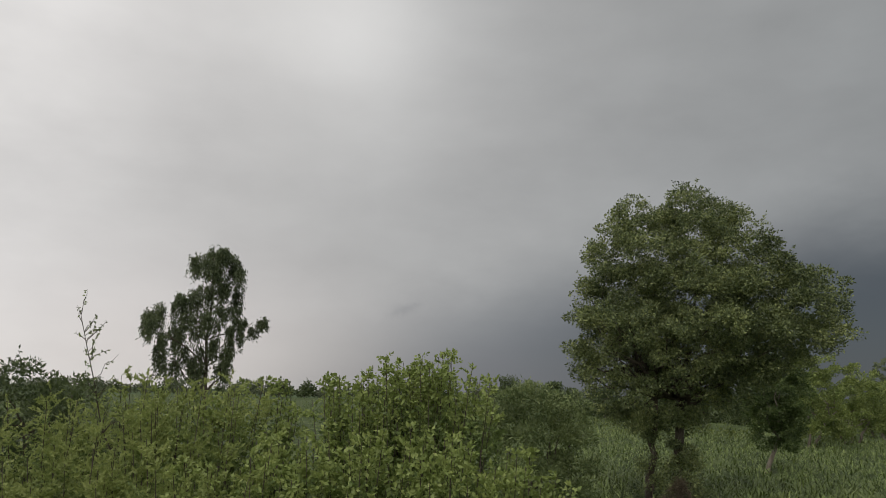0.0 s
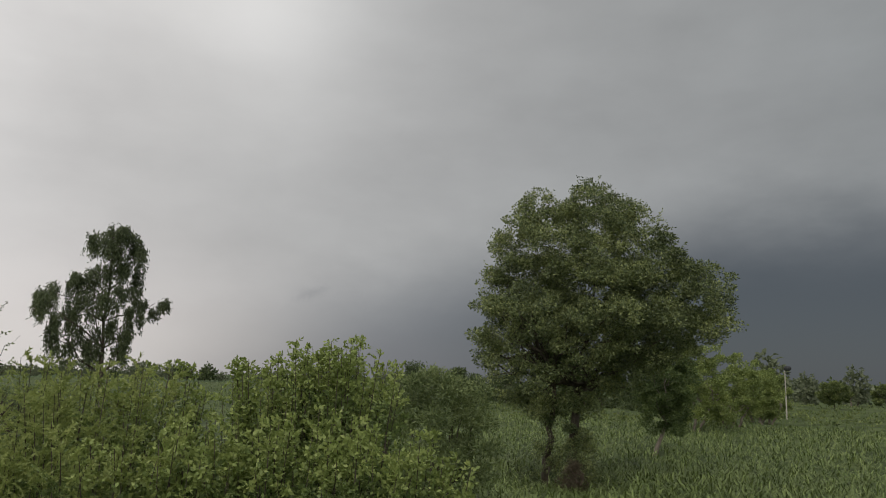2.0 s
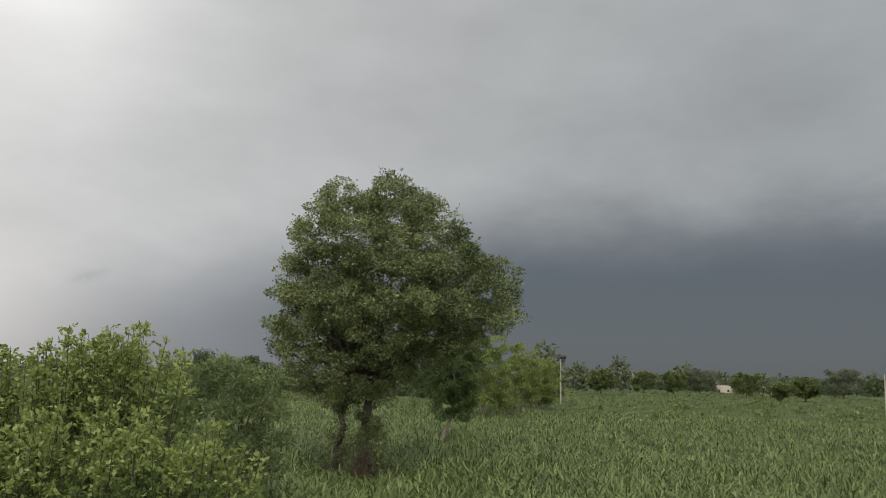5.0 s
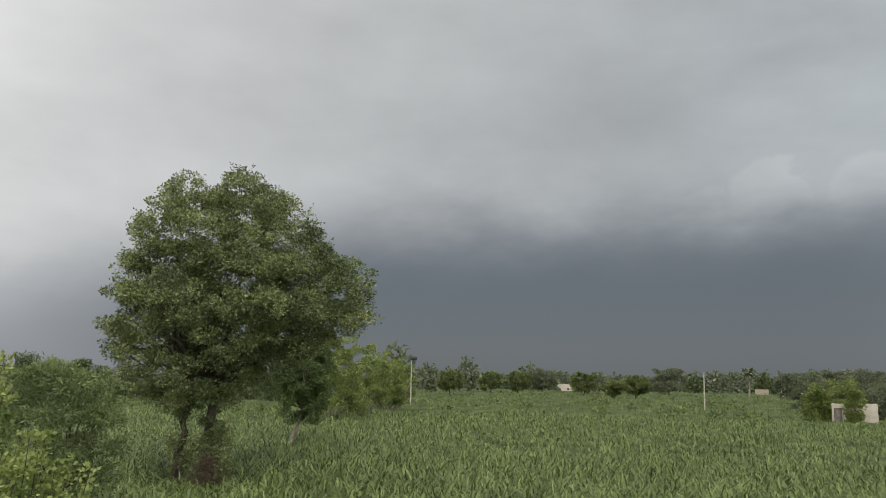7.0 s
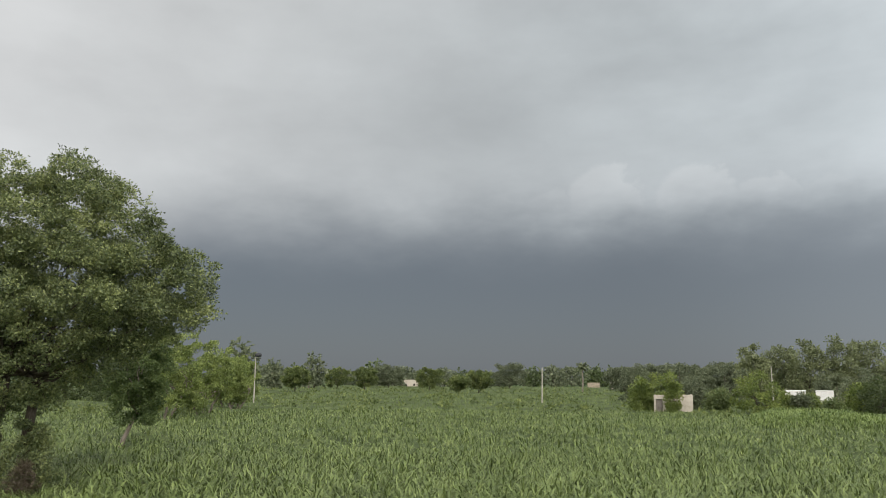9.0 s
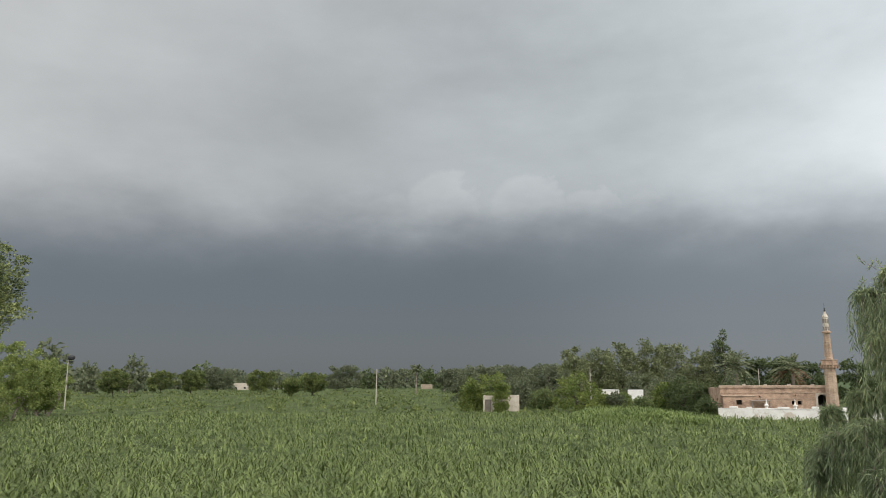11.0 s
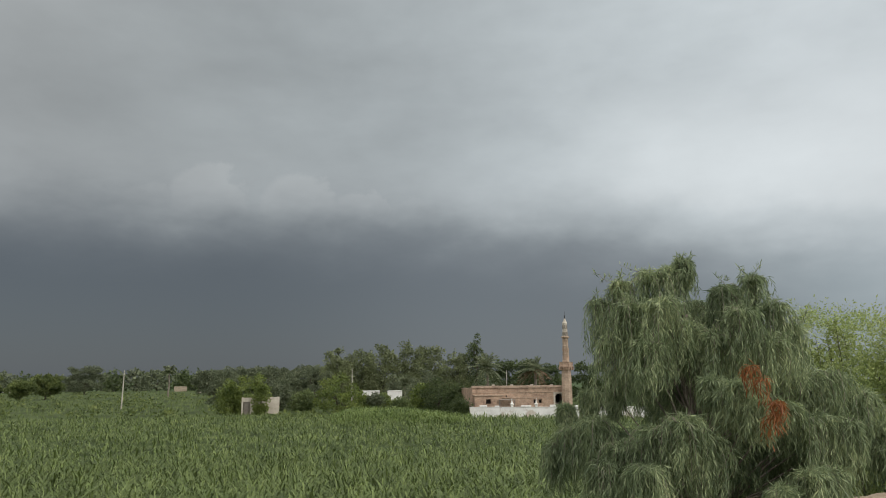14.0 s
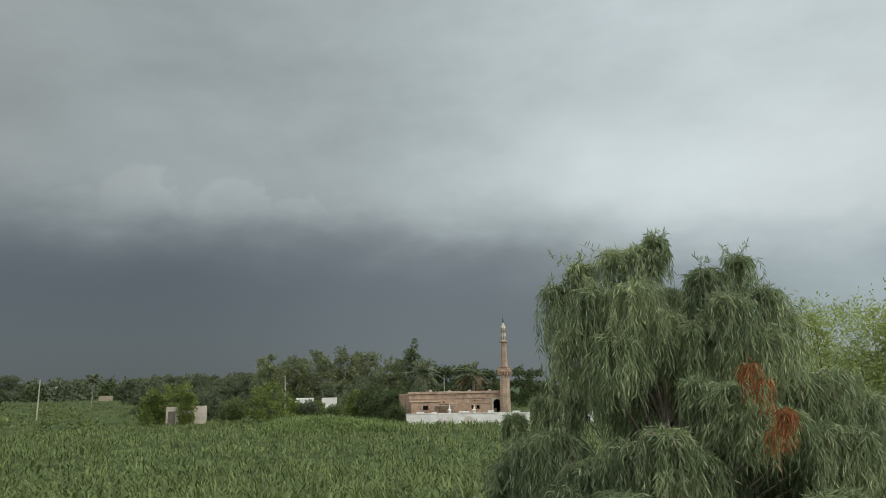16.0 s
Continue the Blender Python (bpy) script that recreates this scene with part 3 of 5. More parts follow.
FIELD = "tall green fodder crop with long arching blades"
blades("fodder_crop", 11, 19, 48, 6, 100, 14500, 5, 1.02, 0.058, 3, "crop", FIELD)
blades("fodder_crop", 12, 46, 105, 4, 92, 16000, 4, 0.95, 0.085, 2, "crop", FIELD)
blades("fodder_crop", 13, 88, 210, -30, 92, 22000, 3, 0.78, 0.20, 1, "crop", FIELD)
blades("fodder_crop", 14, 210, 420, -30, 80, 22000, 1, 0.85, 0.45, 1, "crop", FIELD)
blades("tall_crop_strip", 15, 78, 98, 67.2, 77.6, 3600, 5, 0.75, 0.12, 2, "crop_tall", "mound of taller bright green crop beside the field", 0.75, True)

# ---- the roof ----
E1 = Vector((0.748, -0.664, 0))
E2 = Vector((-0.664, -0.748, 0))
CORNER = Vector((12.0, -3.43, 0))
ROOF_Z = EYE_Z - 1.6
home = thing("mud_house", pose(0, 0, 0), "flat-roofed mud house with a plastered roof and raised edge", "house")


def slab_bm(a, b, width, z0, z1, cuts=40, jitter=0.0, inward=True):
    """A long low ridge of mud from a to b, its faces uneven."""
    bm = bmesh.new()
    d = (b - a).normalized()
    side = Vector((-d.y, d.x, 0))
    rows_ = []
    for i in range(cuts + 1):
        p = a + (b - a) * (i / cuts)
        ring = []
        for s, z in ((0, z0), (0, z1 - 0.015), (0.10, z1), (0.88, z1 - 0.005), (1, z1 - 0.025), (1.08, z0)):
            q = p + side * width * s
            k = noise.noise((q.x * 3.1, q.y * 3.1, z * 2)) * jitter
            ring.append(bm.verts.new((q.x + k, q.y + k * 0.6, z + (k if z > z0 else 0))))
        rows_.append(ring)
    for r1_, r2_ in zip(rows_, rows_[1:]):
        for j in range(5):
            bm.faces.new((r1_[j], r2_[j], r2_[j + 1], r1_[j + 1]))
    bm.faces.new(rows_[0][::-1])
    bm.faces.new(rows_[-1])
    return bm


C0, C1 = CORNER, CORNER - E1 * 17.5
C2, C3 = C1 + E2 * 11.0, C0 + E2 * 11.0
bm = bmesh.new()
NU, NV = 70, 44
top = [[bm.verts.new((*(C0 + (C1 - C0) * (i / NU) + (C3 - C0) * (j / NV)).xy, ROOF_Z)) for j in range(NV + 1)] for i in range(NU + 1)]
for i in range(NU):
    for j in range(NV):
        bm.faces.new((top[i][j], top[i + 1][j], top[i + 1][j + 1], top[i][j + 1]))
for v in bm.verts:
    v.co.z += 0.035 * noise.noise((v.co.x * 0.9, v.co.y * 0.9, 2.0)) + 0.012 * noise.noise((v.co.x * 4.0, v.co.y * 4.0, 5.0))
bm.normal_update()
bm.faces.ensure_lookup_table()
if bm.faces[0].normal.z < 0:
    bmesh.ops.reverse_faces(bm, faces=bm.faces[:])
part("roof", bm, "mud", home, "sandy mud-plastered roof", smooth=True)
for a, b in ((C1, C0), (C2, C1), (C3, C2), (C0, C3)):
    d = (b - a).normalized()
    s = Vector((d.y, -d.x, 0))
    if s.dot((C0 + C2) / 2 - a) < 0:
        s = -s
    p, q = (a, b) if Vector((-d.y, d.x, 0)).dot(s) > 0 else (b, a)
    part("roof_edge", slab_bm(p, q, 0.17, ROOF_Z - 0.06, ROOF_Z + 0.085, 130, 0.022), "mud_dark", home, "crumbling raised mud edge")
for a, b in ((C0, C1), (C1, C2), (C2, C3), (C3, C0)):
    mid = ((C0 + C2) / 2)
    bm = bmesh.new()
    low = []
    for p in (a, b):
        i_ = p + (mid - p).normalized() * 0.15
        j_ = p + (mid - p).normalized() * 0.65
        low.append([bm.verts.new((*q.xy, z)) for q in (i_, j_) for z in (-0.2, ROOF_Z - 0.05)])
    u, w = low
    for k in ((0, 1, 3, 2),):
        bm.faces.new([u[x] for x in k])
        bm.faces.new([w[x] for x in k[::-1]])
    for x, y in ((0, 1), (1, 3), (3, 2), (2, 0)):
        bm.faces.new((u[x], w[x], w[y], u[y]))
    bmesh.ops.recalc_face_normals(bm, faces=bm.faces[:])
    part("wall", bm, "mud_dark", home)
stick_rng = np.random.default_rng(8)
for az, d, ln, turn in ((108.9, 10.9, 0.9, 20), (106.6, 11.0, 0.28, -30), (108.0, 11.6, 0.35, 100)):
    p = spot(az, d, ROOF_Z + 0.035)
    v, f = tube_arrays(bent(stick_rng, (-ln / 2, 0, 0), (ln / 2, 0, 0), 6, 0.04), np.linspace(0.010, 0.005, 6), 6)
    ob = tagged(mesh_part("dry_stick", np_mesh("dry_stick", v, f), "stick"), "thin dry stick lying on the mud roof", "stick", "sticks on the roof")
    ob.matrix_world = pose(p.x, p.y, p.z, 0, 0, turn)

# dry leaves and crumbs blown against the roof's edge
rng = np.random.default_rng(9)
n = 150
at = rng.uniform(0, 9, n) ** 1.05
off = 0.22 + np.abs(rng.normal(size=n)) * 0.35 + (rng.uniform(0, 1, n) > 0.8) * rng.uniform(0, 2.5, n)
c = np.array([tuple(C0 - E1 * float(a_) + E2 * float(o_)) for a_, o_ in zip(at, off)])
c[:, 2] = ROOF_Z + 0.045
d_ = rng.normal(size=(n, 3)) * np.array([1, 1, 0.12])
v, f = leaf_arrays(rng, c, d_, 0.042 * rng.uniform(0.5, 1.4, n), 0.016)
tagged(mesh_part("leaf_litter", np_mesh("leaf_litter", v, f), "scrub_dry"), "dry brown leaves scattered on the mud roof", "leaves", kind="stuff")

# ---- the large round tree and its neighbours ----
tree("round_tree", facing(16.6, 40), "large round-crowned tree with dense dark green leaves", "tree", "", 21,
     [2.9, 4.0, 5.2, 6.5, 7.7, 8.9, 10.3, 11.3, 12.5, 13.6, 14.5, 16.3], [-2.9, -3.9, -4.6, -5.2, -5.6, -5.8, -5.1, -4.4, -4.4, -4.1, -3.1, -1.3],
     [0.9, 1.9, 3.4, 5.6, 8.0, 9.0, 8.6, 7.1, 6.1, 5.1, 3.9, 2.2], 0.75, 2250, 0.42, 82, 0.140, 0.074, "shisham",
     trunks=((0.05, 0, 0, 0.45, 0, 5.2, 0.27), (-1.2, 0.4, 0, -0.75, 0.2, 5.4, 0.17)), limb_count=44, limb_r=0.09, shoots=420, shoot_len=0.8, lobes=150, lobe_r=1.25, split=True, flat=0.6)
tree("trunk_shrub", facing(16.7, 39.3), "low scrubby shoots round a tree trunk", "shrub", "", 22,
     [0.3, 1.0, 2.2, 3.6], [-0.5, -0.7, -0.4, -0.1], [0.9, 1.5, 1.3, 0.6], 0.6, 64, 0.30, 80, 0.15, 0.06, "shisham", trunks=((0, 0, 0, 0.1, 0, 1.0, 0.05),), limb_count=8, limb_r=0.03)
tree("trunk_shrub", facing(15.0, 39.6), "thin leafy shoots beside a tree trunk", "shrub", "", 30,
     [0.6, 1.4, 2.4, 3.6], [-0.6, -0.7, -0.5, -0.2], [0.4, 0.6, 0.7, 0.3], 0.6, 26, 0.28, 60, 0.15, 0.06, "shisham", trunks=((0, 0, 0, 0.1, 0, 1.0, 0.04),), limb_count=8, limb_r=0.025)
tree("dry_scrub", facing(16.9, 38.4), "reddish-brown dry scrub round a tree's foot", "shrub", "", 28,
     [0.1, 0.5, 0.9, 1.5], [-0.7, -0.7, -0.5, -0.2], [0.7, 0.7, 0.5, 0.2], 0.7, 34, 0.24, 60, 0.16, 0.030, "scrub_dry", trunks=((0, 0, 0, 0.1, 0, 0.8, 0.03), (0.3, 0.1, 0, 0.5, 0.1, 0.9, 0.025)), limb_count=9, limb_r=0.014, barkmat="stick")
tree("small_tree", facing(23.3, 58), "small dark leaning tree beside a larger one", "tree", "", 23,
     [1.7, 2.6, 4.0, 5.6, 7.2, 8.8], [-0.7, -1.6, -2.2, -2.3, -2.0, -1.0], [1.0, 1.9, 2.5, 2.7, 2.4, 1.2], 0.9, 330, 0.40, 100, 0.17, 0.08, "small_leaf",
     trunks=((-0.9, 0, 0, 0.2, 0, 2.8, 0.16),), limb_count=14, limb_r=0.06, barkmat="bark_pale", lobes=44, lobe_r=0.75, shoots=60, flat=0.6)
for az, d, hgt, wl, wr, sd in ((25.3, 88, 11.2, 4.0, 4.4, 24), (27.9, 98, 10.4, 4.6, 4.2, 25), (29.6, 122, 10.2, 4.2, 3.6, 27), (30.2, 118, 8.4, 2.6, 1.8, 29), (30.3, 150, 9.6, 4.2, 4.6, 26)):
    tree("thorn_tree", facing(az, d), "yellow-green spreading thorn tree with crooked bare stems", "tree", "row of thorn trees", sd,
         [1.0, 2.6, hgt * 0.55, hgt * 0.8, hgt], [-wl * 0.7, -wl, -wl, -wl * 0.75, -wl * 0.3], [wr * 0.7, wr, wr, wr * 0.75, wr * 0.25], 0.8, 290, 0.46, 64, 0.25, 0.12, "thorn_tree",
         trunks=((-0.4, 0, 0, -1.8, 0, 3.6, 0.16), (0.2, 0, 0, 1.9, 0, 3.4, 0.15), (0, 0.4, 0, 0.3, 0.2, 4.2, 0.14)), limb_count=10, limb_r=0.07, barkmat="bark_pale", shoots=110, shoot_len=0.9, lobes=27, lobe_r=1.25, flat=0.6)
for az, d, hgt, w, sd in ((8.5, 150, 7.5, 5, 31), (12.0, 160, 7.2, 6, 32), (15.5, 150, 6.6, 5.5, 33), (19.0, 155, 7.0, 6, 34), (22.5, 150, 7.6, 6, 35), (5.0, 170, 8.8, 6, 36)):
    tree("dark_tree", facing(az, d), "dark broad tree in a hedge behind the field", "tree", "dark hedge trees", sd,
         [0.8, 2.5, hgt * 0.6, hgt], [-w * 0.8, -w, -w * 0.95, -w * 0.35], [w * 0.8, w, w * 0.95, w * 0.4], 0.8, 100, 0.9, 50, 0.45, 0.24, "dark",
         trunks=((0, 0, 0, 0, 0, 2.5, 0.25),), limb_count=10, limb_r=0.1)

# ---- left of the tree: shrubs below the roof, gum tree ----
tree("grey_shrub", facing(6.6, 27), "rounded grey-green feathery shrub behind leafy bushes", "shrub", "", 41,
     [0.3, 1.6, 3.4, 4.9, 6.25], [-2.8, -3.1, -3.1, -2.6, -1.1], [1.7, 2.2, 2.4, 2.1, 0.8], 0.8, 240, 0.36, 130, 0.15, 0.045, "grey",
     trunks=((0, 0, 0, -0.3, 0, 1.8, 0.08), (0.3, 0, 0, 0.6, 0, 1.8, 0.07)), limb_count=14, limb_r=0.03, shoots=200, shoot_len=0.6, lobes=48, lobe_r=0.65)


def leafy_bush(az, d, hgt, w, sd, mat="broad", leaf=0.076, leaf_w=0.046, leaders=38, twigs=30, per=8, label="tall leafy green bush with bright upper shoots"):
    """A bush of many upright plumes: leader stems with side twigs that shorten towards the tip."""
    rng = np.random.default_rng(sd)
    root = thing("leafy_bush", facing(az, d), label, "bush", "bushes below the roof")
    n = int(leaders * w)
    bx, by = rng.uniform(-1, 1, n), rng.uniform(-0.8, 0.8, n)
    topz = hgt * (1 - 0.08 * (bx * bx + by * by)) * (1 - (0.18 if leaders > 60 else 0.32) * rng.uniform(0, 1, n) ** 1.5)
    foot = np.stack([bx * w * 0.35, by * w * 0.35, np.full(n, -0.2)], 1)
    tip = np.stack([bx * w + rng.normal(size=n) * 0.12, by * w + rng.normal(size=n) * 0.12, topz], 1)
    li = np.repeat(np.arange(n), twigs)
    u = rng.uniform(0.0, 1.0, n * twigs) ** 0.8
    t = 0.55 + 0.45 * u
    at = foot[li] + (tip - foot)[li] * t[:, None]
    ax = unit(tip - foot)[li]
    out_ = unit(rng.normal(size=at.shape) * np.array([1, 1, 0.25]))
    way = unit(out_ + ax * 0.75)
    reach = ((0.50 * (1 - u) ** 0.8 + 0.16) if mat == "thorn" else (0.46 * (1 - u) ** 0.8 + 0.09)) * rng.uniform(0.7, 1.25, len(at))
    ti = np.repeat(np.arange(len(at)), per)
    q = np.tile(np.linspace(0.12, 1.0, per), len(at))
    c = at[ti] + way[ti] * (reach[ti] * q)[:, None]
    c[:, 2] -= 0.10 * (q * reach[ti]) ** 2
    d_ = way[ti] * 0.7 + rng.normal(size=c.shape) * 0.65
    s = rng.uniform(0.65, 1.25, len(c))
    young = (u[ti] > 0.74) & (topz[li][ti] > hgt * 0.80) | (q > (0.6 if mat == "thorn" else 0.95)) & (rng.uniform(0, 1, len(c)) > 0.55)
    for pick, name, m_ in ((~young, "crown", mat), (young, "young_shoot", mat + "_young")):
        v, f = leaf_arrays(rng, c[pick], d_[pick], leaf * s[pick], leaf_w * s[pick], 0.15, mat == "thorn")
        mesh_part(name, np_mesh(name, v, f), m_, root, "bright young leaves" if name == "young_shoot" else "")
    wood = [tube_arrays(bent(rng, foot[i], tip[i], 5, 0.012), np.linspace(0.022, 0.004, 5), 5) for i in range(n)]
    v, f = joined(wood)
    mesh_part("stem", np_mesh("stem", v, f), "bark", root, smooth=True)
    return root


for az, d, hgt, w, sd in ((-4.2, 13.0, 5.82, 0.98, 51), (-0.4, 13.0, 5.90, 1.0, 52), (-13.2, 12.8, 5.52, 0.75, 53), (-9.4, 11.5, 4.72, 1.0, 55),
                          (-6.4, 10.8, 4.72, 1.0, 56), (-1.2, 11.0, 4.80, 1.2, 57), (3.4, 11.2, 4.72, 1.0, 58), (6.8, 11.4, 4.0, 0.65, 59), (-12.4, 10.8, 4.6, 1.0, 60)):
    leafy_bush(az, d, hgt, w, sd, leaders=66 if hgt > 5.6 else 38)
for az, d, hgt, w, sd in ((-16.6, 12.6, 5.50, 1.1, 54), (-17.0, 11.0, 4.75, 1.1, 70), (-20.4, 13.4, 5.45, 1.3, 61), (-24.8, 13.4, 5.2, 1.3, 62), (-29.2, 12.4, 4.55, 1.3, 63), (-33.8, 12.0, 4.4, 1.3, 64), (-22.6, 11.2, 4.7, 1.1, 65)):
    leafy_bush(az, d, hgt, w, sd, "thorn", 0.055, 0.034, 38, 36, 15, "feathery yellow-green thorny bush with thin stems")

# a tall thin shoot above the bushes
rng = np.random.default_rng(66)
root = thing("bare_shoot", facing(-23.8, 12.8, -0.1), "tall thin sparse shoot rising out of thorny bushes", "shrub")
main = bent(rng, (1.0, 0, 2.0), (-0.24, 0, 6.38), 9, 0.012)
wood, pieces = [tube_arrays(main, np.linspace(0.022, 0.004, 9), 6)], []
for k in range(40):
    t = rng.uniform(0.45, 1.0)
    s = main[0] + (main[-1] - main[0]) * t
    e = s + np.array([rng.uniform(-0.42, 0.5) * (1.25 - t * 0.8), rng.uniform(-0.3, 0.3), rng.uniform(0.05, 0.45)])
    line = bent(rng, s, e, 5, 0.05)
    wood.append(tube_arrays(line, np.linspace(0.006, 0.002, 5), 4))
    c = s + (e - s) * rng.uniform(0.3, 1, 9)[:, None]
    pieces.append(leaf_arrays(rng, c, rng.normal(size=(9, 3)), 0.050, 0.030))
v, f = joined(wood)
mesh_part("stem", np_mesh("stem", v, f), "bark", root, smooth=True)
v, f = joined(pieces)
mesh_part("leaves", np_mesh("leaves", v, f), "grey", root)

tree("dark_thorn_tree", facing(-28.8, 30), "dark flat-topped thorn tree with thin branches", "tree", "", 67,
     [1.4, 3.0, 4.8, 5.85], [-2.6, -3.4, -3.2, -1.6], [2.0, 2.8, 2.4, 1.0], 0.8, 190, 0.42, 80, 0.18, 0.065, "dark",
     trunks=((0.5, 0, 0, -0.4, 0, 3.2, 0.10), (0.7, 0, 0, 0.9, 0, 3.4, 0.08)), limb_count=16, limb_r=0.04, flat=0.5, shoots=60)
tree("dark_thorn_tree", facing(-24.8, 33), "dark low thorn tree with thin branches", "tree", "", 68,
     [2.0, 3.2, 4.4, 5.3], [-2.4, -2.6, -2.2, -0.9], [1.9, 2.2, 1.8, 0.6], 0.8, 85, 0.45, 90, 0.15, 0.05, "gum",
     trunks=((0.3, 0, 0, 0, 0, 3.0, 0.09),), limb_count=14, limb_r=0.035, flat=0.5)

# gum tree with hanging tufts
rng = np.random.default_rng(71)
root = thing("gum_tree", facing(-17.12, 50, -0.15), "tall thin gum tree with drooping dark tufts", "tree")
pieces, wood = [], []
trunk_line = bent(rng, (0.2, 0, -0.3), (-0.1, 0, 13.5), 9, 0.01)
wood.append(tube_arrays(trunk_line, np.linspace(0.15, 0.04, 9), 8))
tufts = ((0.1, 14.1, 0.75, 0.8), (0.7, 13.9, 0.6, 0.8), (0, 13.5, 1.2, 1.3), (1, 13, 1.0, 1.5), (-0.95, 13.1, 0.95, 1.4), (0.9, 11.8, 0.9, 1.5), (-0.2, 11.9, 1.2, 1.6), (-0.9, 10.5, 1.15, 2.2), (-1.3, 9.1, 0.95, 2.2), (0.9, 10.3, 0.75, 1.4),
         (-1.75, 11.1, 0.6, 0.9), (-3.25, 10, 1.0, 1.3), (-2.65, 8.6, 0.75, 2.0), (-3.85, 9.3, 0.7, 1.2), (2.7, 9.6, 0.75, 0.8), (1.7, 9.1, 0.65, 1.3), (0.6, 8.3, 0.75, 1.5), (-0.9, 7.5, 0.8, 1.6), (1.5, 7.5, 0.65, 1.4), (0.2, 9.9, 0.7, 1.6),
         (-0.5, 6.7, 0.6, 1.7), (-3.0, 7.5, 0.45, 1.6), (0.9, 6.6, 0.55, 1.6), (-2.0, 7.0, 0.45, 1.5))
for tx, tz, tr_, drop in tufts:
    c0 = np.array([tx, rng.uniform(-0.8, 0.8), tz])
    t0 = trunk_line[min(8, max(2, int((tz - 1.5) / 12.6 * 8)))]
    wood.append(tube_arrays(bent(rng, t0, c0, 6, 0.05), np.linspace(0.05, 0.015, 6), 6))
    nst = int(64 * tr_)
    subs = c0 + unit(rng.normal(size=(4, 3))) * tr_ * np.array([0.95, 0.95, 0.6])
    for k in range(nst):
        s = subs[k % 4] + unit(rng.normal(size=3)) * tr_ * 0.40 * np.array([1, 1, 0.7]) * rng.uniform(0.2, 1) ** 0.5
        n = 26
        t = rng.uniform(0, 1, n)[:, None]
        sway = np.array([rng.normal() * 0.15, rng.normal() * 0.15, -drop * rng.uniform(0.3, 1.0)])
        c = s + sway * t + rng.normal(size=(n, 3)) * 0.06
        d_ = rng.normal(size=(n, 3)) * 0.45 + np.array([0, 0, -0.8])
        pieces.append(leaf_arrays(rng, c, d_, 0.22, 0.062))
v, f = joined(pieces)
mesh_part("crown", np_mesh("crown", v, f), "gum", root)
v, f = joined(wood)
mesh_part("trunk", np_mesh("trunk", v, f), "bark", root, smooth=True)

# ---- willow beside the roof ----
rng = np.random.default_rng(81)
root = thing("willow", facing(94.0, 12.4), "weeping willow with hanging green strands and one dried orange branch", "tree")
# boughs: across, depth, height of the crest, spread, hanging length
BOUGHS = [
    # the upper crown, two masses with a cleft between them
    (-0.12, 0.0, 7.07, 0.22, 0.60), (-0.32, -0.1, 6.93, 0.26, 0.99), (-0.64, -0.2, 6.83, 0.35, 1.28), (-1.09, -0.1, 6.73, 0.27, 1.19), (-1.45, 0.0, 6.48, 0.26, 1.30),
    (-0.90, -0.7, 6.32, 0.34, 1.13), (-0.40, -0.8, 6.33, 0.34, 1.03), (-0.10, -0.5, 6.02, 0.29, 0.86), (-1.22, -0.5, 5.80, 0.31, 1.06), (-0.69, -1.0, 5.71, 0.31, 0.74),
    (0.49, -0.1, 6.58, 0.27, 1.09), (0.89, 0.0, 6.76, 0.27, 1.10), (1.17, -0.1, 6.30, 0.30, 1.29), (0.65, -0.7, 6.15, 0.34, 1.04), (1.41, 0.0, 5.99, 0.28, 1.20), (1.03, -0.6, 5.74, 0.32, 0.95), (0.31, -0.7, 5.86, 0.26, 0.75),
    # the skirts towards the roof
    (1.51, -0.3, 5.21, 0.35, 1.07), (1.86, -0.2, 5.24, 0.35, 1.18), (2.22, -0.1, 4.97, 0.34, 1.19), (2.41, -0.2, 4.54, 0.30, 0.79), (2.46, -0.4, 4.26, 0.23, 0.58), (1.94, -0.6, 4.61, 0.30, 0.76), (1.53, -0.7, 4.66, 0.32, 0.85), (1.13, -0.9, 4.84, 0.26, 0.65),
    (1.30, -1.5, 3.98, 0.30, 0.35), (0.95, -1.7, 3.82, 0.25, 0.34), (1.60, -1.3, 4.02, 0.25, 0.35),
    # the middle, hanging forward round the dried branch
    (0.55, -1.5, 5.15, 0.26, 0.70), (0.36, -1.4, 5.00, 0.25, 0.62), (0.18, -1.2, 5.21, 0.20, 0.45), (0.72, -1.6, 4.91, 0.19, 0.52),
    # the low domes over the field side
    (-0.19, -1.7, 4.62, 0.41, 1.04), (-0.56, -1.5, 4.50, 0.33, 0.97), (0.07, -1.6, 4.45, 0.26, 0.87), (-1.01, -1.2, 4.27, 0.38, 0.90), (-1.47, -0.8, 4.59, 0.34, 0.84), (-1.87, -0.6, 4.45, 0.30, 0.86), (-2.11, -0.6, 4.23, 0.25, 0.67), (-1.31, -1.3, 4.00, 0.36, 0.63), (-0.69, -1.9, 4.02, 0.34, 0.59),
    (-1.62, -0.2, 5.03, 0.20, 0.39), (-1.23, -0.3, 5.02, 0.21, 0.39), (-2.02, -0.1, 4.80, 0.18, 0.40),
    # the far side
    (-0.84, 0.9, 6.05, 0.43, 1.39), (0.36, 1.0, 6.10, 0.45, 1.40), (1.16, 0.9, 5.37, 0.45, 1.39), (1.81, 0.8, 4.50, 0.45, 1.28), (-0.42, 0.9, 4.63, 0.45, 1.29), (-1.42, 0.7, 4.27, 0.44, 1.16), (0.62, 0.8, 4.52, 0.45, 1.28)]
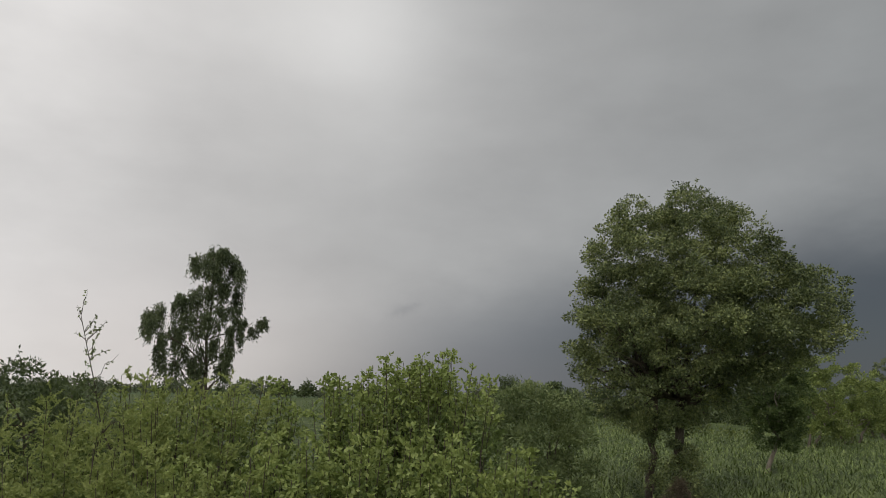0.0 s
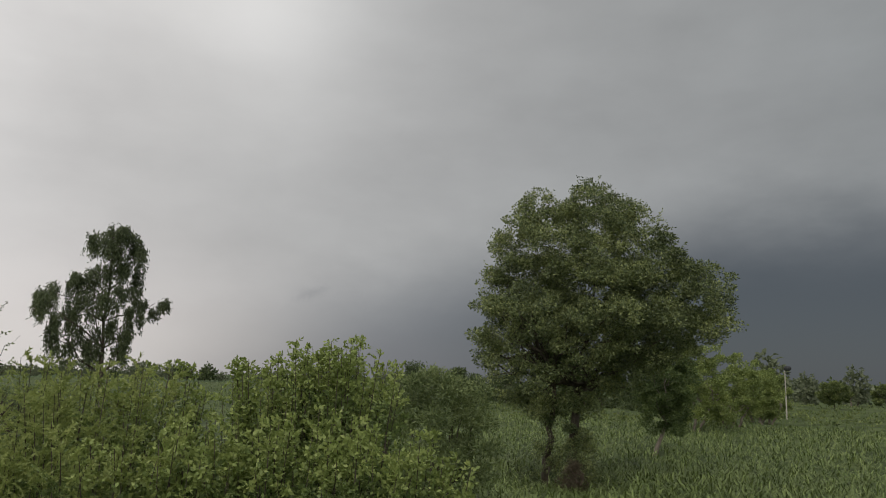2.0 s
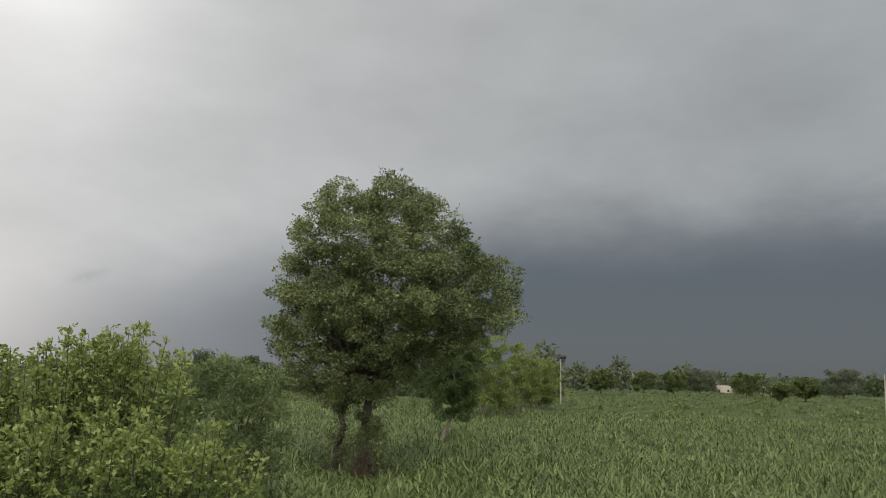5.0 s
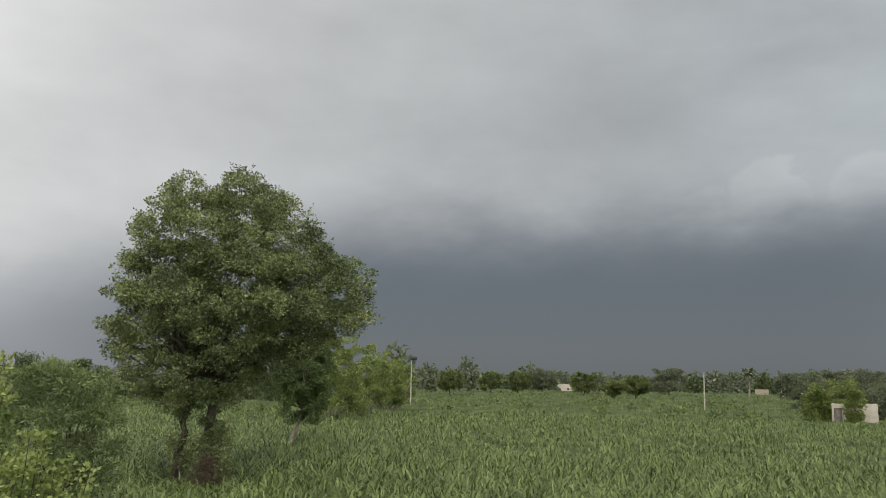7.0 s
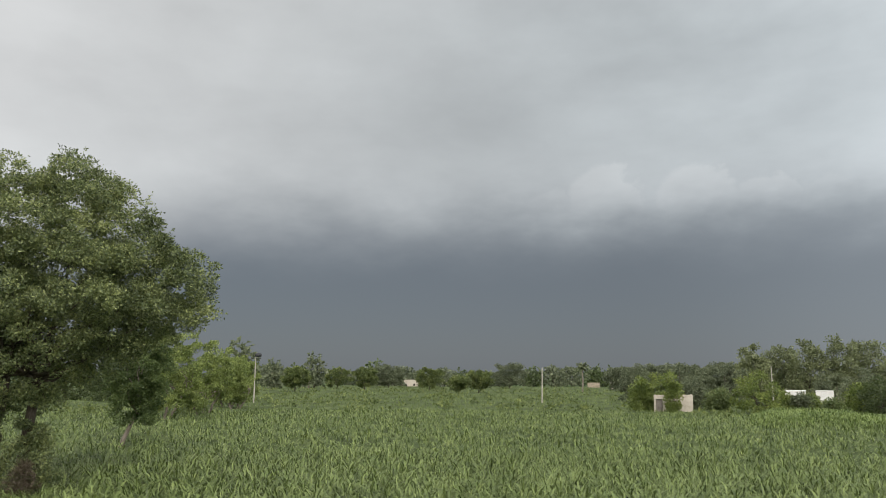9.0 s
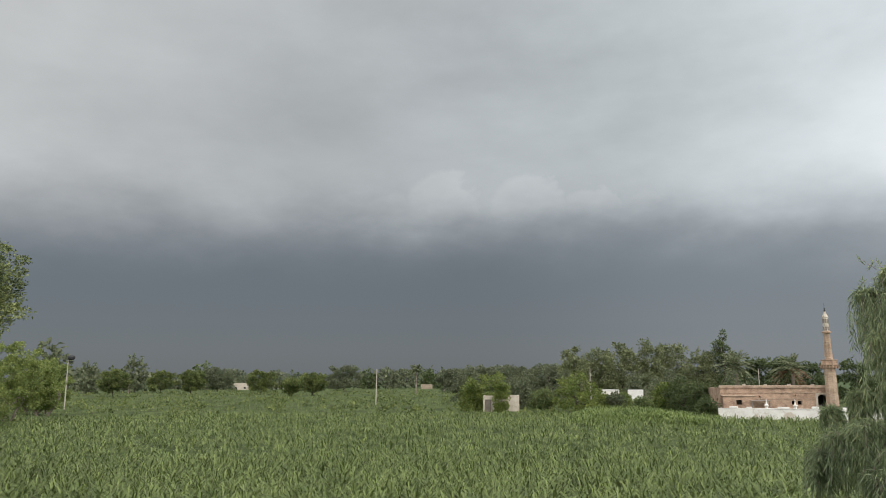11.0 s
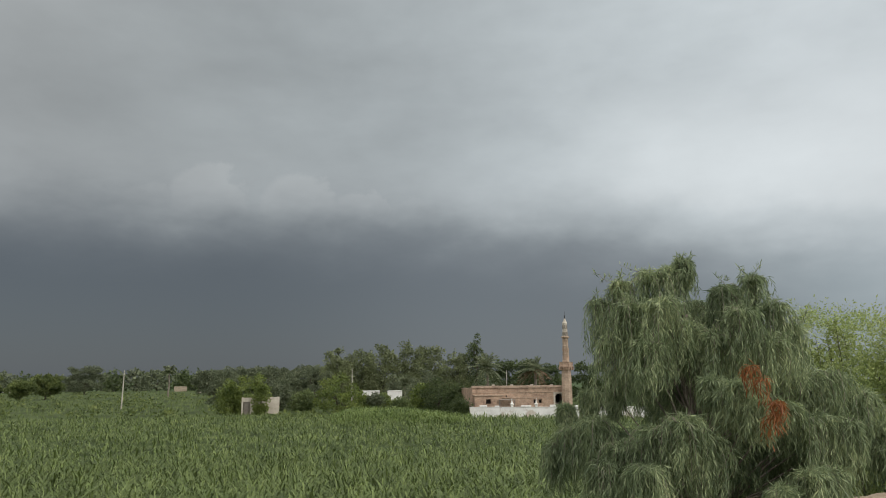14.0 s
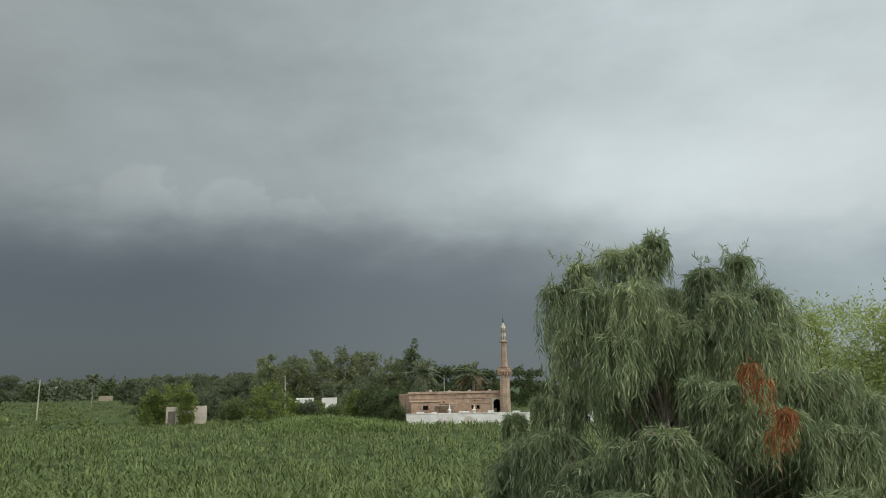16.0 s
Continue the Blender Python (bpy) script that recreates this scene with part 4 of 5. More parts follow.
# the shaded inside of the crown
inner = clump_centres(rng, 58, [3.0, 3.8, 4.6, 5.4, 6.2, 6.6], [-1.6, -1.5, -1.2, -1.15, -0.95, -0.6], [2.2, 2.1, 1.7, 1.35, 1.15, 0.8], 0.45, 0.3)
BOUGHS += [(x, y + 0.45, z, 0.36, float(rng.uniform(0.6, 1.1))) for x, y, z in inner]
trunk_line = bent(rng, (-0.15, -0.1, -0.3), (-0.12, 0.0, 6.2), 9, 0.012)
v, f = tube_arrays(trunk_line, np.linspace(0.13, 0.045, 9), 9)
stem = mesh_part("trunk", np_mesh("trunk", v, f), "bark_pale", root, smooth=True)
twigs, pieces, inside, dry = [], [], [], []


def strand(crest, spread, hang, n=25, lift=0.20, tress=None):
    """One twig that arches out of a bough and hangs, with narrow leaves on both sides."""
    if tress:
        a, r, h = tress[0] + rng.normal() * 0.10, spread * tress[1] * rng.uniform(0.85, 1.12), hang * tress[2] * rng.uniform(0.55, 1.05)
    else:
        a, r, h = rng.uniform(0, 2 * np.pi), spread * rng.uniform(0.2, 1.25), hang * rng.uniform(0.25, 1.0)
    start = crest + rng.normal(size=3) * np.array([0.16, 0.16, 0.10]) * spread
    t = np.linspace(0.04, 1.0, n) + rng.normal(size=n) * 0.01
    out_ = r * (1 - (1 - np.clip(t, 0, 1)) ** 1.8)
    x = start[0] + math.cos(a) * out_ + 0.04 * np.sin(t * 5 + a) * t
    y = start[1] + math.sin(a) * out_ * 0.9
    z = start[2] + lift * spread * 2.2 * np.sin(np.pi * np.minimum(t * 1.6, 1.0)) - h * t ** 1.7
    c = np.stack([x, y, z], 1)
    tan = unit(np.gradient(c, axis=0))
    side = unit(np.cross(tan, rng.normal(size=3)))
    sign = np.where(np.arange(n) % 2, 1.0, -1.0)[:, None]
    d_ = tan * 0.55 + side * sign * 0.42 + rng.normal(size=(n, 3)) * 0.22 + np.array([0, 0, -0.55])
    return c, d_


for at_bough, (bx, by, bz, spread, hang) in enumerate(BOUGHS):
    crest = np.array([bx, by, bz - 0.08])
    t0 = trunk_line[min(8, max(4, int(bz / 7.2 * 7)))]
    mid = (t0 + crest) / 2 + np.array([0, 0, 0.35])
    line = np.array([(1 - t) ** 2 * t0 + 2 * t * (1 - t) * mid + t * t * crest for t in np.linspace(0, 1, 7)])
    v, f = tube_arrays(line, np.linspace(0.020, 0.006, 7), 5)
    mesh_part("limb", np_mesh("limb", v, f), "bark_pale", stem, smooth=True)
    tresses = [(rng.uniform(0, 2 * np.pi), rng.uniform(0.15, 1.3), rng.uniform(0.35, 1.05)) for _ in range(int(8 + 34 * spread))]
    for k in range(int(52 + 190 * spread)):
        c, d_ = strand(crest, spread, hang, tress=tresses[k % len(tresses)] if k % 6 else None)
        n = len(c)
        (inside if at_bough > 43 else pieces).append(leaf_arrays(rng, c, d_, 0.135 * rng.uniform(0.6, 1.25, n), 0.0138, 0.12, at_bough > 43))
        if k % 7 == 0:
            twigs.append(tube_arrays(c[::4], np.linspace(0.005, 0.002, len(c[::4])), 3))
for k in range(46):
    top_b = BOUGHS[int(rng.integers(0, 17))]
    a0 = np.array([top_b[0] + rng.normal() * top_b[3] * 0.6, top_b[1], top_b[2] + 0.02])
    tip_ = a0 + np.array([rng.normal() * 0.10, rng.normal() * 0.10, rng.uniform(0.05, 0.20)])
    line = bent(rng, a0, tip_, 5, 0.05)
    twigs.append(tube_arrays(line, np.linspace(0.005, 0.002, 5), 3))
    c = line[0] + (line[-1] - line[0]) * rng.uniform(0.2, 1.0, 12)[:, None]
    pieces.append(leaf_arrays(rng, c, rng.normal(size=(12, 3)) * 0.6 + np.array([0, 0, 0.15]), 0.10, 0.016, 0.12))
for cx, cy, cz, n in ((0.47, -1.86, 5.35, 14), (0.60, -1.90, 5.21, 9), (0.74, -1.98, 4.90, 24), (0.66, -1.95, 4.73, 9)):
    for k in range(n):
        c, d_ = strand(np.array([cx + 0.20, cy, cz]), 0.12, 0.34, 10, 0.1)
        dry.append(leaf_arrays(rng, c, d_, 0.12 * rng.uniform(0.7, 1.2, len(c)), 0.016, 0.12))
v, f = joined(pieces)
mesh_part("crown", np_mesh("crown", v, f), "willow", root)
v, f = joined(inside)
mesh_part("inner_crown", np_mesh("inner_crown", v, f), "willow", root)
v, f = joined(dry)
mesh_part("dry_branch", np_mesh("dry_branch", v, f), "willow_dry", root, "dried orange leaves")
v, f = joined(twigs)
tagged(mesh_part("fine_twig", np_mesh("fine_twig", v, f), "bark_pale", root), kind="stuff")

for az, d, hgt, wl, wr, sd in ((102.2, 19.0, 7.0, 1.8, 1.9, 86), (106.6, 17.4, 6.8, 1.8, 1.8, 83), (111.6, 17.6, 6.6, 1.9, 2.2, 84)):
    tree("thicket", facing(az, d), "tall feathery yellow-green thicket behind the mud roof", "bush", "thicket behind the roof", sd,
         [0.6, 2.0, 4.0, 5.4, hgt], [-wl, -wl, -wl, -wl * 0.8, -wl * 0.45], [wr, wr, wr, wr * 0.85, wr * 0.5], 0.7, 560, 0.31, 96, 0.060, 0.026, "thicket",
         trunks=((0, 0, 0, -0.3, 0, 2.4, 0.06), (0.4, 0.2, 0, 0.8, 0.2, 2.4, 0.05)), limb_count=14, limb_r=0.02, shoots=240, shoot_len=0.6, lobes=56, lobe_r=0.55)
for az, d, hgt, w, sd in ((104.8, 17.6, 6.55, 1.1, 88), (109.6, 17.2, 6.95, 1.2, 89), (114.6, 16.8, 6.9, 1.4, 85)):
    leafy_bush(az, d, hgt, w, sd, "thorn", 0.048, 0.028, 26, 44, 18, "tall feathery yellow-green shoots behind the mud roof")

# ---- far side of the field: orchard trees, hedge, palms ----
for az, d, hgt, w, sd in ((34.3, 246, 9.3, 4.2, 101), (37.4, 300, 9.8, 4.6, 102), (39.4, 268, 9.6, 4.8, 103), (44.3, 256, 9.3, 4.6, 104), (46.5, 226, 6.2, 3.0, 105), (48.0, 232, 8.0, 3.7, 106)):
    tree("orchard_tree", facing(az, d), "rounded green orchard tree standing in the field", "tree", "orchard trees in the field", sd,
         [1.5, 2.6, hgt * 0.55, hgt * 0.8, hgt], [-w * 0.6, -w, -w * 1.2, -w * 0.95, -w * 0.3], [w * 0.5, w * 0.95, w * 1.2, w, w * 0.35], 0.95, 230, 0.62, 50, 0.42, 0.21, "mango",
         trunks=((0, 0, 0, 0.1, 0, 2.4, 0.22),), limb_count=8, limb_r=0.1, lobes=24, lobe_r=1.35, flat=0.5)

rng = np.random.default_rng(107)
wa, wd = np.radians(rng.uniform(8, 77, 420)), rng.uniform(95, 330, 420)
wc = np.stack([np.sin(wa) * wd, np.cos(wa) * wd, rng.uniform(0.75, 1.25, 420)], 1)
v, f = clump_leaves(rng, np.repeat(wc, 3, 0) + rng.normal(size=(1260, 3)) * np.array([1.6, 1.6, 0.1]), 0.75, 16, 0.55, 0.26, 0.0, 0.5)
tagged(mesh_part("field_weeds", np_mesh("field_weeds", v, f), "mango"), "low weedy clumps standing in the crop", "weeds", kind="stuff")

# far trees, most with the haze held in their leaf colour
far_kinds = []
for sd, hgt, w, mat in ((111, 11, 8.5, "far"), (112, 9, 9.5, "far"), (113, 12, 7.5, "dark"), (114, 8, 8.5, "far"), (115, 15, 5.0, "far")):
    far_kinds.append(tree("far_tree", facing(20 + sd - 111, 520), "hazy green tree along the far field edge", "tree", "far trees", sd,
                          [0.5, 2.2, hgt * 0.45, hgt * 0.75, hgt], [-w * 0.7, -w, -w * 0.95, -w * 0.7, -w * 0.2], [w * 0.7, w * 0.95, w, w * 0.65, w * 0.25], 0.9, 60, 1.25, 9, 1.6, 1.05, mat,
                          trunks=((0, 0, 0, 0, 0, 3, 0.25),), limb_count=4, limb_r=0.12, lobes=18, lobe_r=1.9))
place_rng = np.random.default_rng(120)
for az in np.arange(-34, 77, 0.66):
    k = far_kinds[int(place_rng.integers(0, 4))]
    d = (430 if az > 28 else 560) + place_rng.uniform(-40, 110)
    s = place_rng.uniform(0.75, 1.3 if az < 45 else 1.15) if az > 28 else place_rng.uniform(0.6, 1.15)
    p = spot(az + place_rng.uniform(-0.5, 0.5), d)
    copy_thing(k, pose(p.x, p.y, 0, 0, 0, place_rng.uniform(0, 360)) @ Matrix.Scale(s, 4))
for az, d, s in ((30.5, 205, 1.05), (35.7, 330, 1.1), (32.8, 300, 0.85), (40.5, 380, 0.8)):
    p = spot(az, d)
    copy_thing(far_kinds[4], pose(p.x, p.y, 0, 0, 0, az * 7) @ Matrix.Scale(s, 4))


def palm(az, d, hgt, crown, sd, dry=False, label="date palm with a bushy grey-green crown", leaflet=0.12):
    rng = np.random.default_rng(sd)
    root = thing("date_palm", facing(az, d), label, "palm", "date palms")
    th = hgt - crown * 0.45
    v, f = tube_arrays(bent(rng, (0, 0, -0.3), (0.1, 0, th), 8, 0.01), np.linspace(0.28, 0.2, 8), 9)
    mesh_part("trunk", np_mesh("trunk", v, f), "bark_pale", root, smooth=True)
    green, brown = [], []
    for k in range(58):
        a = rng.uniform(0, 2 * np.pi)
        e = rng.uniform(-0.9, 1.35)
        L = crown * rng.uniform(0.75, 1.05)
        s = np.linspace(0.05, 1, 13)
        r = L * np.cos(e) * s
        z = th + L * (np.sin(e) * s - 0.35 * s * s)
        c = np.stack([np.cos(a) * r, np.sin(a) * r, z], 1)
        ax = np.gradient(c, axis=0)
        sd_ = np.array([-np.sin(a), np.cos(a), -0.15])
        for g in (-1, 1):
            d_ = unit(ax) * 0.7 + sd_ * g * 0.8 + rng.normal(size=(13, 3)) * 0.1
            (brown if dry and e < 0.1 and k % 2 else green).append(leaf_arrays(rng, c, d_, 0.75 * (1.15 - 0.5 * s), leaflet, 0.1))
    v, f = joined(green)
    mesh_part("crown", np_mesh("crown", v, f), "palm", root)
    if brown:
        v, f = joined(brown)
        mesh_part("dry_fronds", np_mesh("dry_fronds", v, f), "palm_dry", root, "hanging brown fronds")
    return root


palm(78.8, 109, 8.5, 3.3, 131)
palm(82.45, 112, 8.0, 2.9, 132, True, "date palm with brown hanging fronds")
palm(55.7, 262, 10.0, 3.4, 133, leaflet=0.30)
palm(35.3, 300, 6.6, 3.2, 134, leaflet=0.30)
palm(72.6, 140, 6.0, 2.6, 135)

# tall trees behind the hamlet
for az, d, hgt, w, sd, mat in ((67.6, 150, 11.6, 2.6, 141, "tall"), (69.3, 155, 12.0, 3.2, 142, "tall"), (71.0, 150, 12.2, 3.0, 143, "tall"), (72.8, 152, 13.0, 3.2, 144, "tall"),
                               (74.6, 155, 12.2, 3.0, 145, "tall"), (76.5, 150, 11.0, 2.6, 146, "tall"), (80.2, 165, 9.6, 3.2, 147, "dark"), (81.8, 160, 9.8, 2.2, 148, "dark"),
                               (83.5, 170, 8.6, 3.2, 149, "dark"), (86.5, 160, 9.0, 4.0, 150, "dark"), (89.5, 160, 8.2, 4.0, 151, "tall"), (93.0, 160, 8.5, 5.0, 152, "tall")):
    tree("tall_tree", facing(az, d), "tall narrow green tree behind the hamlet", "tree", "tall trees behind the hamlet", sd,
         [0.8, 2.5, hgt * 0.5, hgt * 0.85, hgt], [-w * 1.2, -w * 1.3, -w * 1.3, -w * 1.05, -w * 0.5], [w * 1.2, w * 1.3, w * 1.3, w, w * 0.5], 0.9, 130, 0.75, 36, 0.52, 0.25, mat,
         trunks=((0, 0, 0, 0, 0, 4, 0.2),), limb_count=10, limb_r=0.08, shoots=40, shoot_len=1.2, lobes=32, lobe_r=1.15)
tree("conifer", facing(78.05, 150), "tall dark layered conifer behind the palms", "tree", "", 155,
     [3.0, 6.0, 9.5, 12.0, 14.0], [-2.2, -2.6, -2.2, -1.3, -0.2], [2.2, 2.6, 2.0, 1.4, 0.3], 0.9, 85, 0.7, 60, 0.4, 0.16, "dark",
     trunks=((0, 0, 0, 0, 0, 12, 0.2),), limb_count=16, limb_r=0.05)
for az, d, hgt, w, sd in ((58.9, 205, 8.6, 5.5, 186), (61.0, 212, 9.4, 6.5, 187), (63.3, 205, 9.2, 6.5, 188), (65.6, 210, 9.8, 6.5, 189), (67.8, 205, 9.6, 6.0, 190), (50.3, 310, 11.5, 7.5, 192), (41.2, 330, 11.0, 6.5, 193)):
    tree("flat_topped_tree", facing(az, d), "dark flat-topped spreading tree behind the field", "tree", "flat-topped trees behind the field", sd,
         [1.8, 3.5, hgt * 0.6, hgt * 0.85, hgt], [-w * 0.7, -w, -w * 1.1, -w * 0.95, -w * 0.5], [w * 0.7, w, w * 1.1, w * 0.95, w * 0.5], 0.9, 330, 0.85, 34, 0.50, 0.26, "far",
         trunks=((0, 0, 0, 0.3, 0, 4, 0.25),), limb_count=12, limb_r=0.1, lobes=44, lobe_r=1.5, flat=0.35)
# hedge in front of the hamlet
for az, d, hgt, w, sd, mat in ((59.9, 112, 5.6, 2.0, 161, "hedge"), (61.6, 111, 6.7, 3.2, 162, "hedge"), (63.5, 118, 5.8, 2.6, 163, "far"), (65.2, 116, 4.3, 2.0, 164, "grey"),
                               (67.6, 112, 6.4, 3.6, 165, "hedge"), (71.0, 118, 3.9, 0.7, 166, "hedge"), (70.2, 116, 2.6, 2.2, 175, "mango"), (72.3, 116, 2.7, 1.6, 177, "grey"), (70.9, 117, 3.3, 0.9, 178, "grey"), (69.55, 117, 3.7, 0.8, 179, "hedge"), (70.45, 115, 3.2, 0.5, 180, "far"), (71.2, 117, 3.0, 0.6, 181, "hedge"), (76.75, 94.5, 3.3, 1.1, 182, "dark"), (73.95, 112, 5.2, 1.9, 167, "hedge"), (75.2, 108, 5.8, 3.0, 168, "dark"),
                               (76.6, 104, 5.0, 2.0, 169, "dark"), (62.5, 135, 8.4, 4.5, 170, "far"), (66.0, 138, 8.0, 5.0, 171, "far"), (59.5, 150, 8.2, 4.0, 172, "far"), (74.2, 130, 7.2, 3.5, 173, "far"),
                               (71.8, 132, 6.2, 1.6, 174, "far")):
    tree("hedge_shrub", facing(az, d), "dense rounded green shrub in front of the hamlet", "shrub", "shrubs before the hamlet", sd,
         [0.4, 1.4, hgt * 0.5, hgt * 0.8, hgt], [-w * 0.85, -w, -w, -w * 0.7, -w * 0.25], [w * 0.85, w, w * 0.95, w * 0.75, w * 0.3], 0.9, 100, 0.6, 46, 0.34, 0.16, mat,
         trunks=((0, 0, 0, 0, 0, 2, 0.12),), limb_count=8, limb_r=0.05, lobes=26, lobe_r=0.8)

# ---- pump house in the field ----
hut = thing("pump_house", facing(62.02, 107), "small plastered pump house with a weathered door", "hut")
W2 = 2.38
part("wall", merge_bm(box_bm(-W2, 0, 0, -2.15, 0.25, 3.05), box_bm(-1.25, 0, 0, -0.9, 0.25, 3.05), box_bm(-2.15, 0, 2.5, -1.25, 0.25, 3.05)), "plaster", hut, "pale plastered door surround")
part("wall", box_bm(-0.9, 0.02, 0, W2 + 0.25, 0.25, 3.1), "plaster", hut, "stained beige plaster")
part("wall", box_bm(-W2, 0.25, 0, -W2 + 0.25, 3.5, 3.05), "plaster", hut)
part("wall", box_bm(W2, 0.25, 0, W2 + 0.25, 3.5, 3.1), "plaster", hut)
part("wall", box_bm(-W2, 3.5, 0, W2 + 0.25, 3.75, 3.05), "plaster", hut)
part("roof", box_bm(-W2 + 0.25, 0.25, 2.8, W2, 3.5, 2.95), "plaster", hut)
hut_door = part("door", box_bm(-2.12, 0.1, 0, -1.28, 0.15, 2.47), "door", hut, "grey weathered door")
part("panel", box_bm(-1.98, 0.07, 1.4, -1.42, 0.1, 2.2), "door", hut_door)
part("panel", box_bm(-1.98, 0.07, 0.2, -1.42, 0.1, 1.2), "door", hut_door)
tree("hedge_shrub", facing(62.08, 105.9), "leafy shrub growing against a pump house", "shrub", "", 176,
     [0.3, 1.2, 2.6, 4.6], [-0.9, -1.0, -1.1, -0.8], [0.5, 0.7, 1.1, 0.8], 0.5, 60, 0.40, 90, 0.22, 0.10, "hedge", trunks=((0, 0, 0, 0, 0, 1.5, 0.06),), limb_count=6, limb_r=0.03)

# ---- mosque ----
LEFT, RIGHT = spot(77.7, 96), spot(84.9, 99)
ang = math.degrees(math.atan2(RIGHT.y - LEFT.y, RIGHT.x - LEFT.x))
WID = (RIGHT - LEFT).length
base = pose(LEFT.x, LEFT.y, 0, 0, 0, ang)
if (base @ Vector((0, 1, 0)) - base.translation).dot(LEFT) < 0:
    raise RuntimeError("the building faces away")
mosque = thing("mosque", base, "long low brick village mosque with an arched porch door", "mosque")


def pierced_wall(x0, x1, z0, z1, y0, y1, holes):
    """A wall along x with real openings (x0, x1, z0, z1)."""
    xs = sorted({x0, x1, *[h[0] for h in holes], *[h[1] for h in holes]})
    zs = sorted({z0, z1, *[h[2] for h in holes], *[h[3] for h in holes]})
    got = []
    for a, b in zip(xs, xs[1:]):
        for c, d in zip(zs, zs[1:]):
            if not any(h[0] <= (a + b) / 2 <= h[1] and h[2] <= (c + d) / 2 <= h[3] for h in holes):
                got.append(box_bm(a, y0, c, b, y1, d, 0))
    bm = merge_bm(*got)
    bmesh.ops.remove_doubles(bm, verts=bm.verts[:], dist=0.001)
    return bm


DOOR_X = WID - 1.35
HOLES = [(DOOR_X - 0.5, DOOR_X + 0.5, 0.1, 3.5), (7.9, 8.3, 2.3, 2.75), (8.55, 9.0, 2.3, 2.75), (8.3, 8.45, 3.25, 3.4), (4.3, 4.5, 3.1, 3.3)]
front_wall = part("wall", pierced_wall(0, WID, -0.2, 4.2, 0, 0.4, HOLES), "brick", mosque, "weathered pinkish brick front wall")
part("wall", box_bm(0, 0.4, -0.2, 0.4, 9, 4.2, 0), "brick", mosque)
part("wall", box_bm(WID - 0.4, 0.4, -0.2, WID, 9, 4.2, 0), "brick", mosque)
part("wall", box_bm(0, 9, -0.2, WID, 9.4, 4.2, 0), "brick", mosque)
part("roof", box_bm(0.4, 0.4, 3.75, WID - 0.4, 9, 3.95, 0), "mud", mosque, "flat mud roof")
part("cornice", merge_bm(box_bm(-0.12, -0.12, 4.2, WID + 0.12, 0.5, 4.36, 0.03), box_bm(-0.06, -0.06, 4.36, WID + 0.06, 0.44, 4.5, 0.02)), "brick_warm", mosque, "projecting brick parapet course")
part("string_course", box_bm(0, -0.06, 3.62, WID, 0.0, 3.72, 0.01), "brick_warm", front_wall)
part("string_course", box_bm(3.8, -0.05, 2.95, DOOR_X - 0.8, 0.0, 3.03, 0.01), "brick_warm", front_wall)
# inner slab, room shade painted by its near-black colour
part("room", box_bm(0.4, 3.0, 0, WID - 0.4, 3.2, 3.7, 0), "shadowed", mosque, "interior wall coloured dark as room shade")
# arch filling of the door
bm = bmesh.new()
front = []
N = 12
for y in (0.05, 0.36):
    arc = [bm.verts.new((DOOR_X + 0.5 * math.cos(math.pi * k / N), y, 2.95 + 0.5 * math.sin(math.pi * k / N))) for k in range(N + 1)]
    cap = [bm.verts.new((DOOR_X + 0.5 * math.cos(math.pi * k / N), y, 3.5)) for k in range(N + 1)]
    for k in range(N):
        bm.faces.new((arc[k], arc[k + 1], cap[k + 1], cap[k]))
    front.append(arc)
for k in range(N):
    bm.faces.new((front[0][k], front[0][k + 1], front[1][k + 1], front[1][k]))
part("door_arch", bm, "plaster", mosque, "pale plastered arch")
part("door_surround", merge_bm(box_bm(DOOR_X - 0.72, -0.05, 0, DOOR_X - 0.5, 0.0, 3.52, 0), box_bm(DOOR_X + 0.5, -0.05, 0, DOOR_X + 0.72, 0.0, 3.52, 0), box_bm(DOOR_X - 0.72, -0.05, 3.52, DOOR_X + 0.72, 0.0, 3.72, 0)), "plaster", mosque)
part("door_leaf", box_bm(DOOR_X - 0.48, 0.2, 0.1, DOOR_X - 0.02, 0.25, 2.3), "door", front_wall)
# annex with a low lean-to roof on the left end
part("annex_wall", merge_bm(pierced_wall(0.1, 3.6, -0.2, 3.25, -1.1, -0.7, [(1.55, 2.2, 2.3, 2.85)]), box_bm(0.1, -0.7, -0.2, 0.4, 0, 3.25)), "brick", mosque)
part("annex_roof", box_bm(0.0, -1.2, 3.25, 3.75, 0.0, 3.38), "brick_warm", mosque)
# slab behind the hole, coloured as the shade within
part("window", box_bm(1.5, -0.5, 2.2, 2.25, -0.45, 2.9, 0), "shadowed", mosque, "dark panel for the shade in a small window opening")
part("shed_roof", box_bm(3.1, -1.6, 2.72, 5.2, -0.2, 2.82), "door", mosque, "rusty lean-to sheet")
for px in (3.2, 5.1):
    part("post", box_bm(px - 0.05, -1.55, -0.1, px + 0.05, -1.45, 2.72), "door", mosque)
for k, x in enumerate((2.6, 5.0, 7.6, 10.2)):
    part("roof_vent", box_bm(x, 0.1, 4.5, x + 0.35, 0.4, 4.66), "plaster", mosque)

